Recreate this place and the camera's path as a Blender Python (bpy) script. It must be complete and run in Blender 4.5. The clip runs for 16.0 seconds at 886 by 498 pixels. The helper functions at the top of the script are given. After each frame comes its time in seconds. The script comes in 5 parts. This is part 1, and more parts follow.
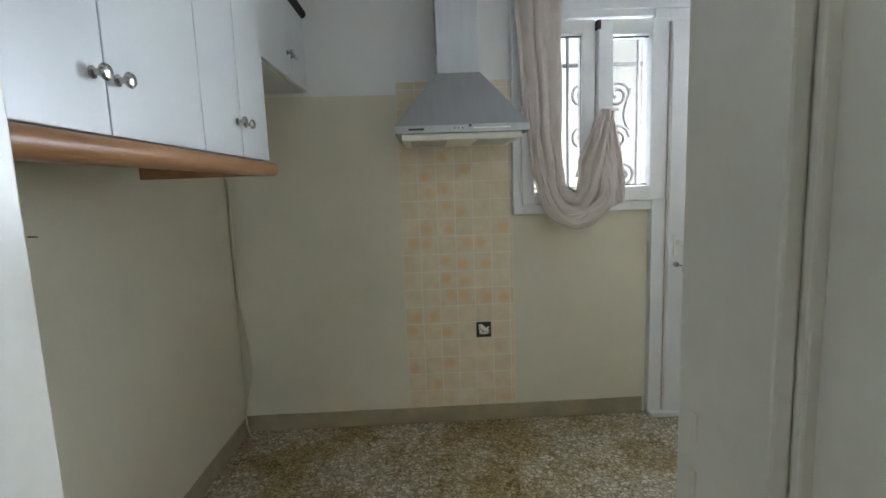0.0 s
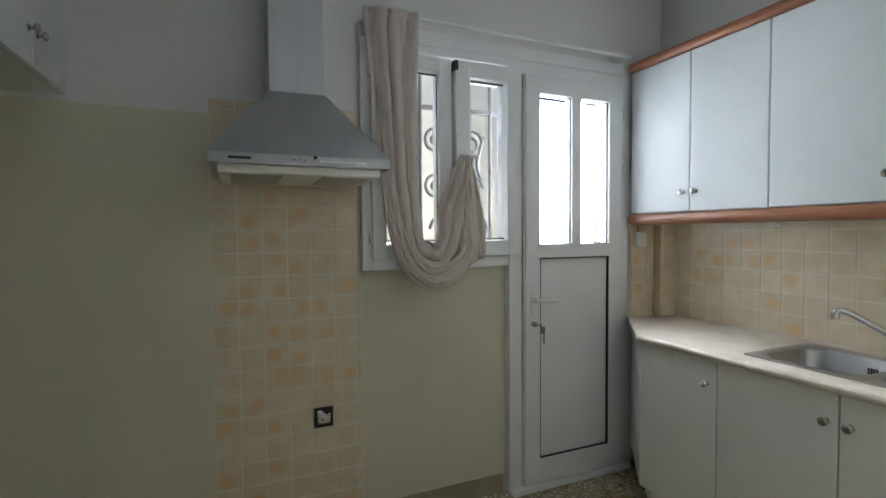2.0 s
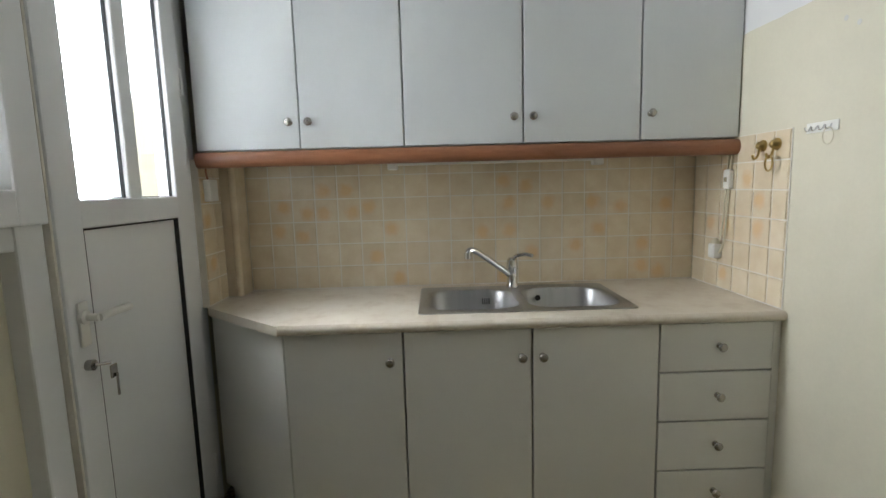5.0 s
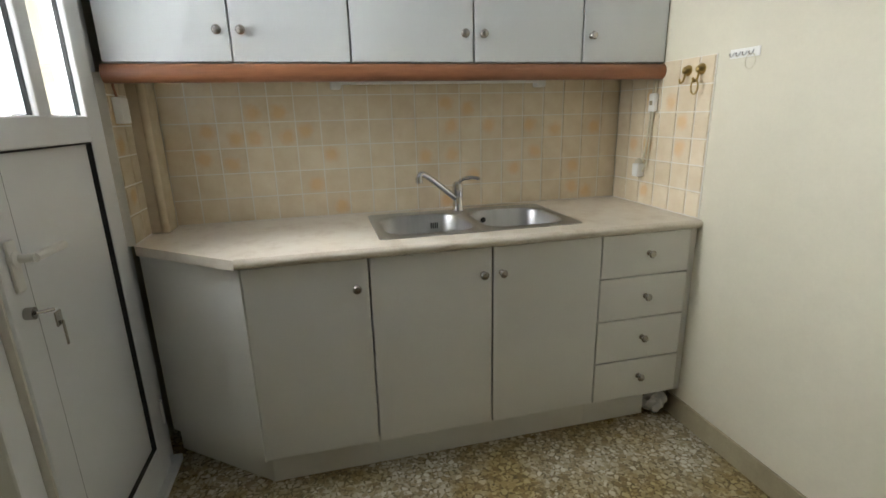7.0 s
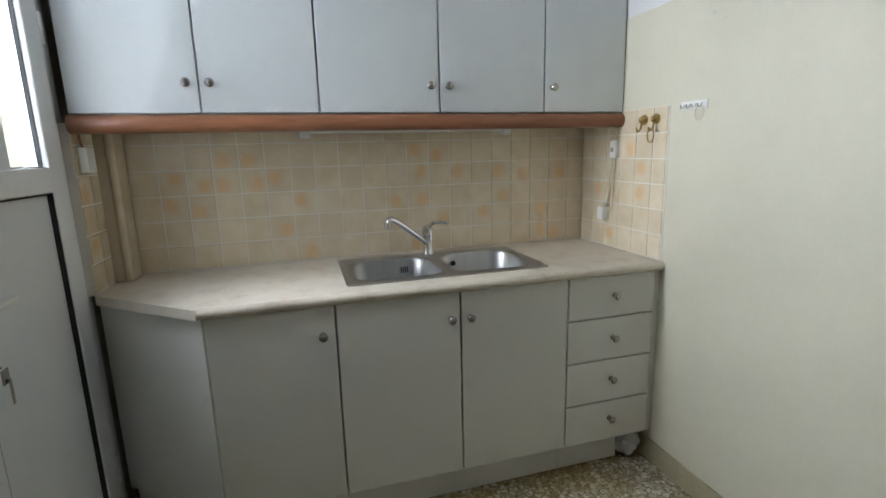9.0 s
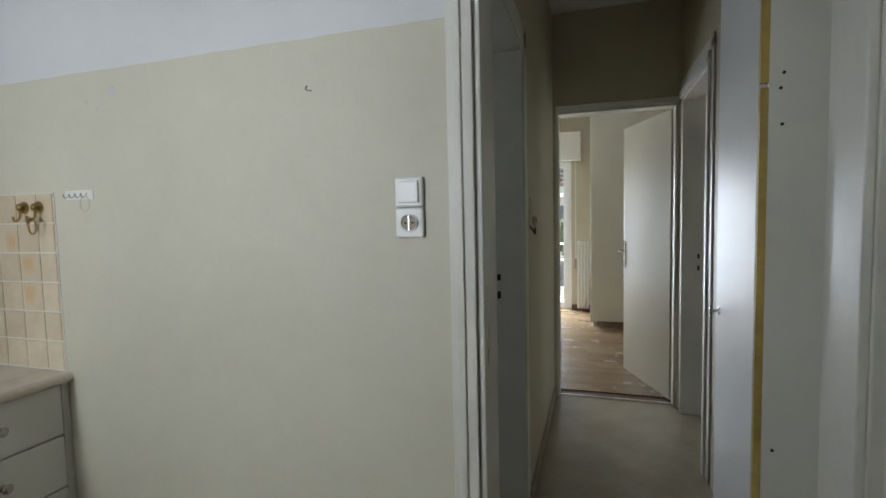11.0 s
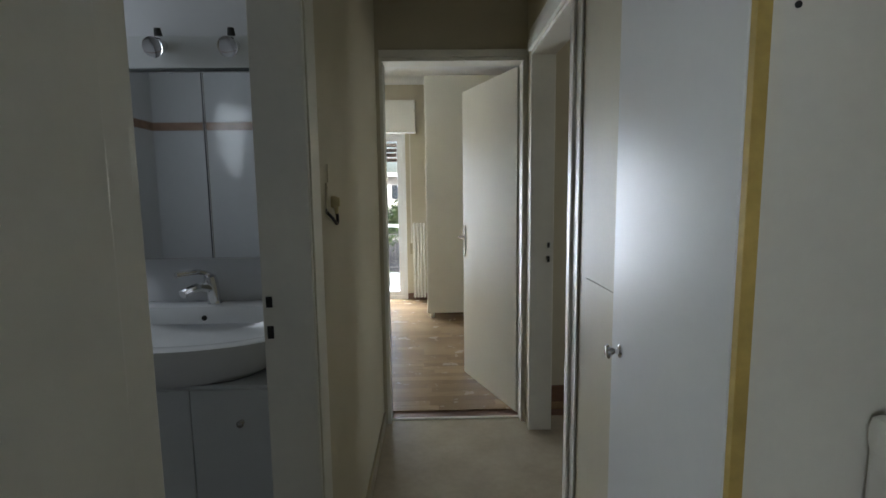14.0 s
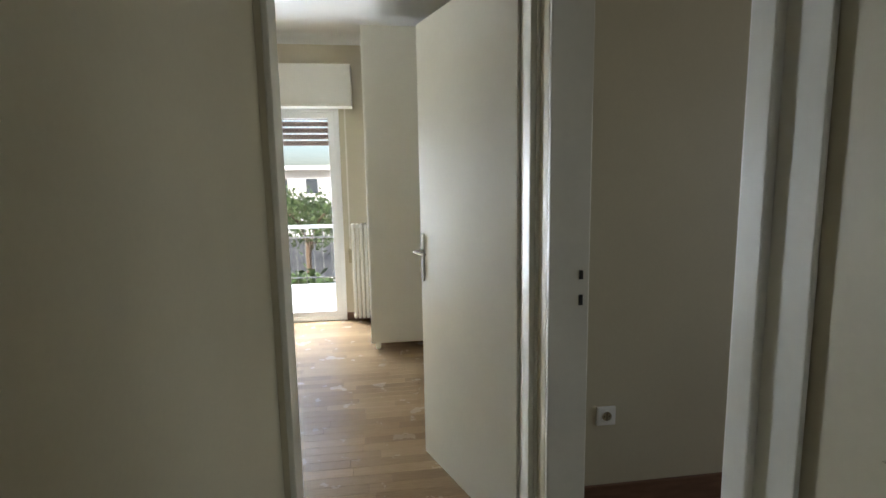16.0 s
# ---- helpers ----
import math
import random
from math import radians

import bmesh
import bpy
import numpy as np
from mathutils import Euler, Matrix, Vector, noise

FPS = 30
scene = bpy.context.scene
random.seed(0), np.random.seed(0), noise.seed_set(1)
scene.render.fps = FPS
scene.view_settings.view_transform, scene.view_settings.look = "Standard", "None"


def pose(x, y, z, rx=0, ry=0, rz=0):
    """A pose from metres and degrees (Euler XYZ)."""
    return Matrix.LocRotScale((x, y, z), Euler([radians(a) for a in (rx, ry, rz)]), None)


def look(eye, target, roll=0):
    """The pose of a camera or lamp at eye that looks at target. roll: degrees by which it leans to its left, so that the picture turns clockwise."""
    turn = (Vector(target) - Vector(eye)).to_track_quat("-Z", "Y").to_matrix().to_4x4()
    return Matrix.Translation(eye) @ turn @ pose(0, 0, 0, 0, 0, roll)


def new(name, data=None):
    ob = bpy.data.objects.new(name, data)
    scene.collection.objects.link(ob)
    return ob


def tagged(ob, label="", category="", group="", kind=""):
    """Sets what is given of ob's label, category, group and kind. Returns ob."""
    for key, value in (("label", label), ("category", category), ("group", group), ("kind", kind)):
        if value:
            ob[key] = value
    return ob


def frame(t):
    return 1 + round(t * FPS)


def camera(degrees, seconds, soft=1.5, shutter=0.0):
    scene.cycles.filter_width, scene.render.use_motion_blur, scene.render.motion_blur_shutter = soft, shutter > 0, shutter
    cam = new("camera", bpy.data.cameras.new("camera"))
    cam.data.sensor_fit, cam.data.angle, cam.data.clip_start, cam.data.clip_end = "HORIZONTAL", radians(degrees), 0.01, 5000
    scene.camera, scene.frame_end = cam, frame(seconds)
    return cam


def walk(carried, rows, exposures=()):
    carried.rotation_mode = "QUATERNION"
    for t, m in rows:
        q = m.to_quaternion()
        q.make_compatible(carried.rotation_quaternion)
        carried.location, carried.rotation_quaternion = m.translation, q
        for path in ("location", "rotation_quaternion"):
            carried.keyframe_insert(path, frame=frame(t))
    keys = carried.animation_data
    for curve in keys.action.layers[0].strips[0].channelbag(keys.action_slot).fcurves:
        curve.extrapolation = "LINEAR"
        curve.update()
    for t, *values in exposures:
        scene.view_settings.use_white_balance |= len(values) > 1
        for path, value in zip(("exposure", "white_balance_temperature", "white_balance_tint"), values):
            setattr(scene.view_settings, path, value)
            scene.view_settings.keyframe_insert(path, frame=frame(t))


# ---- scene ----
cam = camera(85.2, 16.0)
EXPOSURES = [(0, 2.3, 5750, 10), (1, 2.2, 5750, 10), (2.5, 1.35, 5950, 10), (3.5, 1.15, 6050, 10), (4.5, 1.4, 6200, 10), (7, 1.6, 6500, 10), (8, 1.75, 6500, 10),
             (8.5, 1.7, 6100, 10), (9, 1.5, 5900, 10), (10, 1.05, 5750, 10), (12.5, 0.9, 6500, 10), (13.5, 0.95, 6150, 10), (14.5, 1.05, 5950, 10), (15.5, 1.15, 6100, 10), (16, 1.25, 6100, 10)]
POWER_KITCHEN, POWER_DOOR, POWER_BEDROOM, POWER_BEDROOM_LEAF, POWER_BATH, POWER_LIVING = 23, 3.2, 190, 40, 2.6, 4.5
PATH = [
    (0, (0.224, 0.402, 1.378), (0.282, 2.359, 1.121), -2.1),
    (0.5, (0.216, 0.430, 1.372), (0.131, 2.378, 1.094), -1.9),
    (1, (0.200, 0.535, 1.370), (0.187, 2.522, 1.137), -0.6),
    (1.5, (0.157, 0.733, 1.388), (0.543, 2.692, 1.272), -0.0),
    (2, (0.177, 0.890, 1.383), (0.962, 2.728, 1.312), -0.4),
    (2.5, (0.212, 1.071, 1.363), (1.299, 2.746, 1.254), 0.2),
    (3, (0.292, 1.273, 1.363), (1.792, 2.587, 1.199), 0.5),
    (3.5, (0.311, 1.484, 1.340), (2.136, 2.278, 1.141), 1.9),
    (4, (0.310, 1.694, 1.357), (2.261, 2.054, 1.101), 0.6),
    (4.5, (0.379, 1.934, 1.339), (2.362, 2.071, 1.113), -0.4),
    (7, (0.428, 2.365, 1.293), (2.300, 1.908, 0.757), -1.4),
    (7.5, (0.414, 2.375, 1.282), (2.283, 2.022, 0.665), -1.4),
    (8, (0.417, 2.386, 1.282), (2.276, 2.053, 0.624), -1.2),
    (8.5, (0.416, 2.369, 1.288), (2.308, 2.032, 0.733), -1.6),
    (9, (0.408, 2.318, 1.328), (2.292, 1.775, 0.935), -1.5),
    (9.5, (0.390, 2.244, 1.357), (2.119, 1.274, 1.099), -1.3),
    (10, (0.347, 2.167, 1.368), (1.731, 0.732, 1.205), -0.8),
    (12.5, (0.178, 1.880, 1.376), (0.181, -0.116, 1.238), -0.2),
    (13, (0.161, 1.681, 1.373), (0.165, -0.313, 1.225), 0.4),
    (13.5, (0.197, 1.462, 1.366), (0.164, -0.527, 1.159), 0.0),
    (14, (0.256, 1.213, 1.369), (0.215, -0.773, 1.137), -0.7),
    (14.5, (0.231, 0.914, 1.362), (0.179, -1.070, 1.113), -0.8),
    (15, (0.226, 0.585, 1.360), (0.185, -1.399, 1.110), -0.9),
    (15.5, (0.262, 0.250, 1.361), (0.115, -1.729, 1.108), -0.8),
    (16, (0.223, -0.033, 1.354), (-0.032, -1.999, 1.092), -1.0),
]
walk(cam, [(t, look(eye, target, roll)) for t, eye, target, roll in PATH],
     exposures=EXPOSURES)

# ---- world and light ----
world = bpy.data.worlds.new("world")
scene.world = world
world.use_nodes = True
wn = world.node_tree.nodes
sky = wn.new("ShaderNodeTexSky")
sky.sky_type = "NISHITA"
sky.sun_disc = False
sky.sun_elevation, sky.sun_rotation = radians(34), radians(39)
sky.air_density, sky.dust_density, sky.ozone_density = 1.0, 3.0, 1.0
wn["Background"].inputs["Strength"].default_value = 0.15
world.node_tree.links.new(sky.outputs["Color"], wn["Background"].inputs["Color"])

sun_data = bpy.data.lights.new("sun", "SUN")
sun_data.energy, sun_data.angle, sun_data.color = 5.0, radians(6), (1.0, 0.95, 0.88)
sun = new("sun", sun_data)
sun.matrix_world = look((18, 22, 19), (0, 0, 0))


def window_light(name, eye, target, w, h, power, color=(1, 1, 1)):
    d = bpy.data.lights.new(name, "AREA")
    d.shape, d.size, d.size_y, d.energy, d.color = "RECTANGLE", w, h, power, color
    ob = new(name, d)
    ob.matrix_world = look(eye, target)
    return ob


window_light("sky_light_kitchen", (2.0, 3.44, 1.72), (0.10, 2.79, 1.5), 0.55, 0.85, POWER_KITCHEN, (0.95, 0.98, 1.0))
window_light("sky_light_balcony_door", (1.88, 3.15, 1.70), (1.95, 0.0, 1.5), 0.50, 0.8, POWER_DOOR, (0.93, 0.97, 1.0))
window_light("sky_light_bedroom", (1.22, -5.55, 2.62), (1.0, -4.0, 0.9), 1.6, 0.4, POWER_BEDROOM, (0.86, 0.92, 1.0))
window_light("sky_light_bedroom_leaf", (1.53, -5.16, 1.08), (1.1, -3.0, 1.0), 0.6, 1.8, POWER_BEDROOM_LEAF, (0.9, 0.95, 1.0))
window_light("sky_light_bathroom", (2.34, -0.57, 1.92), (1.2, -0.3, 1.6), 0.5, 0.7, POWER_BATH, (0.92, 0.97, 1.0))
window_light("sky_light_living", (-3.55, -0.5, 1.5), (-1.0, -0.6, 1.3), 1.3, 1.3, POWER_LIVING, (1.0, 0.98, 0.95))


# ---- materials ----
def material(name, color, rough=0.5, metal=0.0, spec=0.5):
    m = bpy.data.materials.new(name)
    m.use_nodes = True
    b = m.node_tree.nodes["Principled BSDF"]
    b.inputs["Base Color"].default_value = (*color, 1)
    b.inputs["Roughness"].default_value = rough
    b.inputs["Metallic"].default_value = metal
    b.inputs["Specular IOR Level"].default_value = spec
    return m


def node(m, kind, **sockets):
    n = m.node_tree.nodes.new("ShaderNode" + kind)
    for key, value in sockets.items():
        n.inputs[key.replace("_", " ")].default_value = value
    return n


def link(m, a, b):
    m.node_tree.links.new(a, b)


def bsdf(m):
    return m.node_tree.nodes["Principled BSDF"]


def coords(m):
    return node(m, "NewGeometry").outputs["Position"]


def ramp(m, fac, stops):
    r = node(m, "ValToRGB")
    e = r.color_ramp.elements
    while len(e) < len(stops):
        e.new(0.5)
    for el, (p, c) in zip(e, stops):
        el.position, el.color = p, (*c, 1)
    link(m, fac, r.inputs["Fac"])
    return r.outputs["Color"]


def noise_fac(m, scale, detail=4.0, rough=0.55, stretch=None):
    n = node(m, "TexNoise", Scale=scale, Detail=detail, Roughness=rough)
    c = coords(m)
    if stretch:
        mp = node(m, "Mapping")
        mp.inputs["Scale"].default_value = stretch
        link(m, c, mp.inputs["Vector"])
        c = mp.outputs["Vector"]
    link(m, c, n.inputs["Vector"])
    return n.outputs["Fac"]


def mix(m, fac, a, b, blend="MIX"):
    n = node(m, "Mix")
    n.data_type, n.blend_type = "RGBA", blend
    for sock, v in ((n.inputs[0], fac), (n.inputs[6], a), (n.inputs[7], b)):
        if isinstance(v, (int, float)):
            sock.default_value = v
        elif isinstance(v, tuple):
            sock.default_value = (*v, 1)
        else:
            link(m, v, sock)
    return n.outputs[2]


def bump(m, fac, strength, distance=0.002):
    b = node(m, "Bump", Strength=strength, Distance=distance)
    link(m, fac, b.inputs["Height"])
    link(m, b.outputs["Normal"], bsdf(m).inputs["Normal"])


def mottled(name, color, rough, amount=0.06, scale=3.0, fine=60.0, bump_strength=0.15, spec=0.5, metal=0.0, stretch=None):
    """A surface with broad unevenness and a fine grain."""
    m = material(name, color, rough, metal, spec)
    lo = tuple(c * (1 - amount) for c in color)
    hi = tuple(min(1, c * (1 + amount)) for c in color)
    broad = ramp(m, noise_fac(m, scale, stretch=stretch), [(0.3, lo), (0.7, hi)])
    fine_f = noise_fac(m, fine, 3.0, stretch=stretch)
    fine_c = ramp(m, fine_f, [(0.3, (1 - amount * 0.6,) * 3), (0.7, (1, 1, 1))])
    link(m, mix(m, 1.0, broad, fine_c, "MULTIPLY"), bsdf(m).inputs["Base Color"])
    rr = ramp(m, noise_fac(m, scale * 2.3), [(0.3, (max(0, rough - 0.02),) * 3), (0.7, (min(1, rough + 0.02),) * 3)])
    link(m, rr, bsdf(m).inputs["Roughness"])
    bump(m, fine_f, bump_strength)
    return m


def painted_wall(name, low, high, line):
    """Matt wall paint, cream below the line and white above it."""
    m = mottled(name, low, 0.62, 0.05, 1.6, 90.0, 0.12)
    z = node(m, "SeparateXYZ")
    link(m, coords(m), z.inputs[0])
    wob = node(m, "Math")
    wob.operation = "MULTIPLY_ADD"
    link(m, noise_fac(m, 7.0), wob.inputs[0])
    wob.inputs[1].default_value, wob.inputs[2].default_value = 0.012, -0.006
    add = node(m, "Math")
    link(m, z.outputs["Z"], add.inputs[0])
    link(m, wob.outputs[0], add.inputs[1])
    over = node(m, "Math")
    over.operation = "GREATER_THAN"
    link(m, add.outputs[0], over.inputs[0])
    over.inputs[1].default_value = line
    src = bsdf(m).inputs["Base Color"].links[0].from_socket
    link(m, mix(m, over.outputs[0], src, high), bsdf(m).inputs["Base Color"])
    return m


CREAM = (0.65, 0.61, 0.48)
WHITE = (0.71, 0.705, 0.685)
M_wall_n = painted_wall("wall paint north", CREAM, WHITE, 1.875)
M_wall_s = painted_wall("wall paint south", CREAM, WHITE, 1.852)
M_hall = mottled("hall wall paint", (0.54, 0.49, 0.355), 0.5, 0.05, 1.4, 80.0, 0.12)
M_ceiling = mottled("ceiling paint", (0.78, 0.78, 0.76), 0.7, 0.03, 1.2, 70.0, 0.1)
M_trim = mottled("gloss white woodwork", (0.74, 0.72, 0.64), 0.33, 0.05, 4.0, 40.0, 0.06)
M_door = mottled("satin white door paint", (0.72, 0.70, 0.62), 0.38, 0.04, 2.0, 50.0, 0.08)
M_gloss = mottled("glossy white closet paint", (0.66, 0.66, 0.63), 0.3, 0.02, 2.0, 50.0, 0.03)
M_lam = mottled("white laminate", (0.66, 0.68, 0.68), 0.34, 0.03, 2.0, 120.0, 0.05)
M_lam_low = mottled("off-white laminate", (0.74, 0.73, 0.69), 0.36, 0.03, 2.0, 120.0, 0.05)
M_pvc = mottled("white pvc", (0.78, 0.79, 0.79), 0.3, 0.02, 3.0, 60.0, 0.03)
M_gasket = material("black rubber gasket", (0.015, 0.015, 0.015), 0.6)
M_brown = mottled("brown wood trim", (0.30, 0.125, 0.06), 0.35, 0.18, 5.0, 40.0, 0.1, stretch=(4, 0.5, 8))
M_tan = mottled("tan wood trim", (0.36, 0.18, 0.075), 0.38, 0.18, 5.0, 40.0, 0.1, stretch=(4, 0.5, 8))
M_steel = mottled("brushed steel", (0.46, 0.46, 0.46), 0.36, 0.08, 3.0, 90.0, 0.06, metal=1.0, stretch=(1, 12, 1))
M_hood = mottled("grey hood steel", (0.42, 0.43, 0.44), 0.42, 0.05, 3.0, 90.0, 0.04, metal=0.75, stretch=(12, 1, 1))
M_chrome = material("chrome", (0.75, 0.75, 0.76), 0.12, 1.0)
M_nickel = material("worn nickel", (0.45, 0.43, 0.40), 0.25, 1.0)
M_brass = material("aged brass", (0.50, 0.36, 0.14), 0.3, 1.0)
# Near-black for dark parts; also paints the shade inside holes, slots and wall box.
M_dark = material("dark recess", (0.02, 0.019, 0.018), 0.7)
M_iron = mottled("grey iron", (0.16, 0.15, 0.14), 0.55, 0.2, 20.0, 120.0, 0.2)
M_plastic = material("white plastic", (0.80, 0.79, 0.74), 0.32)
M_plastic_y = material("yellowed plastic", (0.46, 0.39, 0.20), 0.4)
M_rubber = material("black cable", (0.012, 0.012, 0.014), 0.45)
M_cable = material("cream cable", (0.60, 0.55, 0.40), 0.5)
M_ceramic = mottled("white ceramic", (0.80, 0.81, 0.82), 0.09, 0.02, 2.0, 30.0, 0.0)
M_radiator = mottled("cream radiator enamel", (0.70, 0.68, 0.60), 0.3, 0.04, 6.0, 60.0, 0.05)
M_paper = mottled("crumpled paper", (0.75, 0.74, 0.72), 0.8, 0.08, 20.0, 80.0, 0.3)
M_yellow = mottled("bare yellow wood edge", (0.50, 0.36, 0.10), 0.5, 0.2, 8.0, 60.0, 0.2)
M_mirror = material("mirror glass", (0.80, 0.82, 0.82), 0.03, 1.0)
M_grout = mottled("pale grout", (0.74, 0.70, 0.62), 0.35, 0.08, 5.0, 90.0, 0.3)
M_skirt = mottled("olive terrazzo skirting", (0.36, 0.31, 0.20), 0.5, 0.15, 8.0, 120.0, 0.1)
M_skirt_b = mottled("brown wood skirting", (0.16, 0.085, 0.05), 0.45, 0.2, 8.0, 60.0, 0.15, stretch=(1, 1, 6))
M_shutter = mottled("brown roller shutter", (0.20, 0.13, 0.10), 0.5, 0.1, 6.0, 50.0, 0.05)
M_hallfloor = mottled("worn beige hall floor", (0.40, 0.34, 0.25), 0.25, 0.14, 3.0, 30.0, 0.06, stretch=(1, 1, 1))
M_bathtile = mottled("white bath tile", (0.72, 0.73, 0.75), 0.12, 0.03, 2.0, 20.0, 0.02)
M_bathband = mottled("brown bath border tile", (0.38, 0.25, 0.18), 0.2, 0.2, 14.0, 40.0, 0.02)
M_bathfloor = mottled("grey bath floor", (0.4, 0.38, 0.36), 0.4, 0.1, 4.0, 40.0, 0.05)
M_facade = mottled("pale facade plaster", (0.72, 0.70, 0.66), 0.9, 0.08, 0.5, 6.0, 0.2)
M_yard = mottled("stained cream plaster", (0.62, 0.57, 0.45), 0.9, 0.2, 2.0, 12.0, 0.3)
M_ground = mottled("grey asphalt", (0.06, 0.06, 0.06), 0.9, 0.15, 0.3, 8.0, 0.3)
M_concrete = mottled("pale balcony concrete", (0.55, 0.54, 0.50), 0.8, 0.1, 2.0, 30.0, 0.2)
M_bark = mottled("bark", (0.12, 0.08, 0.05), 0.9, 0.2, 10.0, 40.0, 0.4)
M_leaf = mottled("leaves", (0.12, 0.18, 0.06), 0.6, 0.4, 3.0, 30.0, 0.0)
M_winglass_far = material("dark window glass", (0.05, 0.06, 0.07), 0.1)

# worktop: pale beige laminate with soft marbling
M_worktop = material("beige marbled worktop", (0.6, 0.52, 0.42), 0.3)
link(M_worktop, ramp(M_worktop, noise_fac(M_worktop, 9.0, 8.0, 0.7), [(0.25, (0.52, 0.43, 0.33)), (0.5, (0.68, 0.61, 0.51)), (0.8, (0.74, 0.69, 0.60))]), bsdf(M_worktop).inputs["Base Color"])

# wall tile: cream glaze, and a second kind with a soft orange flower
def tile_material(name, flower):
    m = material(name, (0.68, 0.60, 0.46), 0.27)
    base = ramp(m, noise_fac(m, 14.0, 3.0), [(0.3, (0.70, 0.58, 0.40)), (0.7, (0.78, 0.68, 0.51))])
    info = node(m, "ObjectInfo")
    tint = ramp(m, info.outputs["Random"], [(0.0, (0.93, 0.92, 0.90)), (1.0, (1, 1, 1))])
    col = mix(m, 1.0, base, tint, "MULTIPLY")
    if flower:
        tc = node(m, "TexCoord")
        off = node(m, "VectorMath")
        off.operation = "SUBTRACT"
        link(m, tc.outputs["Object"], off.inputs[0])
        off.inputs[1].default_value = (0.014, -0.012, 0.0)
        dist = node(m, "VectorMath")
        dist.operation = "LENGTH"
        link(m, off.outputs[0], dist.inputs[0])
        n = node(m, "TexNoise", Scale=38.0, Detail=3.0)
        n.noise_dimensions = "4D"
        link(m, tc.outputs["Object"], n.inputs["Vector"])
        rw = node(m, "Math")
        rw.operation = "MULTIPLY"
        link(m, info.outputs["Random"], rw.inputs[0])
        rw.inputs[1].default_value = 9.0
        link(m, rw.outputs[0], n.inputs["W"])
        wob = node(m, "Math")
        wob.operation = "MULTIPLY_ADD"
        link(m, n.outputs["Fac"], wob.inputs[0])
        wob.inputs[1].default_value = -0.03
        link(m, dist.outputs["Value"], wob.inputs[2])
        fac = ramp(m, wob.outputs[0], [(0.0, (0.55,) * 3), (0.012, (0.3,) * 3), (0.026, (0, 0, 0))])
        col = mix(m, fac, col, (0.72, 0.43, 0.16))
    link(m, col, bsdf(m).inputs["Base Color"])
    bump(m, noise_fac(m, 14.0, 2.0), 0.3, 0.008)
    return m


M_tile = tile_material("cream wall tile", False)
M_flower = tile_material("cream tile with orange flower", True)

# terrazzo: packed pale chips in a brown-grey bed, with ochre stains
M_terrazzo = material("terrazzo", (0.4, 0.35, 0.25), 0.32)


def build_terrazzo(m):
    def chips(scale):
        v = node(m, "TexVoronoi", Scale=scale)
        link(m, coords(m), v.inputs["Vector"])
        e = node(m, "TexVoronoi", Scale=scale)
        e.feature = "DISTANCE_TO_EDGE"
        link(m, coords(m), e.inputs["Vector"])
        s = node(m, "SeparateColor")
        link(m, v.outputs["Color"], s.inputs[0])
        return s.outputs[0], e.outputs["Distance"]
    big, edge = chips(46.0)
    small, edge2 = chips(95.0)
    c1 = ramp(m, big, [(0.0, (0.26, 0.20, 0.11)), (0.25, (0.40, 0.33, 0.20)), (0.5, (0.50, 0.45, 0.34)), (0.85, (0.70, 0.67, 0.58))])
    c2 = ramp(m, small, [(0.0, (0.15, 0.12, 0.065)), (0.5, (0.33, 0.27, 0.16)), (1.0, (0.60, 0.55, 0.44))])
    pick = ramp(m, edge, [(0.10, (0, 0, 0)), (0.16, (1, 1, 1))])
    col = mix(m, pick, c2, c1)
    stain = ramp(m, noise_fac(m, 2.6, 5.0, 0.6), [(0.42, (0.62, 0.50, 0.22)), (0.56, (1, 1, 1))])
    col = mix(m, 0.85, col, stain, "MULTIPLY")
    link(m, col, bsdf(m).inputs["Base Color"])
    rr = ramp(m, noise_fac(m, 6.0), [(0.3, (0.24,) * 3), (0.7, (0.42,) * 3)])
    link(m, rr, bsdf(m).inputs["Roughness"])
    bump(m, noise_fac(m, 220.0), 0.08)


build_terrazzo(M_terrazzo)

# parquet: oak strips, each a little different
M_oak = material("oak strip", (0.33, 0.19, 0.08), 0.26)


def build_oak(m, per_island):
    rnd = node(m, "NewGeometry").outputs["Random Per Island"] if per_island else node(m, "ObjectInfo").outputs["Random"]
    tone = ramp(m, rnd, [(0.0, (0.23, 0.155, 0.085)), (0.5, (0.30, 0.205, 0.115)), (1.0, (0.38, 0.27, 0.155))])
    g = ramp(m, noise_fac(m, 12.0, 6.0, 0.6, (1.0, 14.0, 1.0)), [(0.3, (0.75, 0.72, 0.68)), (0.7, (1, 1, 1))])
    link(m, mix(m, 1.0, tone, g, "MULTIPLY"), bsdf(m).inputs["Base Color"])
    rr = ramp(m, noise_fac(m, 7.0), [(0.3, (0.17,) * 3), (0.7, (0.30,) * 3)])
    link(m, rr, bsdf(m).inputs["Roughness"])
    bump(m, noise_fac(m, 5.0, 3.0), 0.1, 0.01)


build_oak(M_oak, False)
M_oak_rest = material("oak strips far", (0.33, 0.19, 0.08), 0.26)
build_oak(M_oak_rest, True)

# curtain: greige cloth with a fine weave
M_cloth = mottled("greige curtain cloth", (0.56, 0.50, 0.45), 0.9, 0.06, 6.0, 400.0, 0.3)

M_glass = bpy.data.materials.new("window glass")
M_glass.use_nodes = True
bsdf(M_glass).inputs["Transmission Weight"].default_value = 1.0
bsdf(M_glass).inputs["Roughness"].default_value = 0.0
bsdf(M_glass).inputs["IOR"].default_value = 1.45


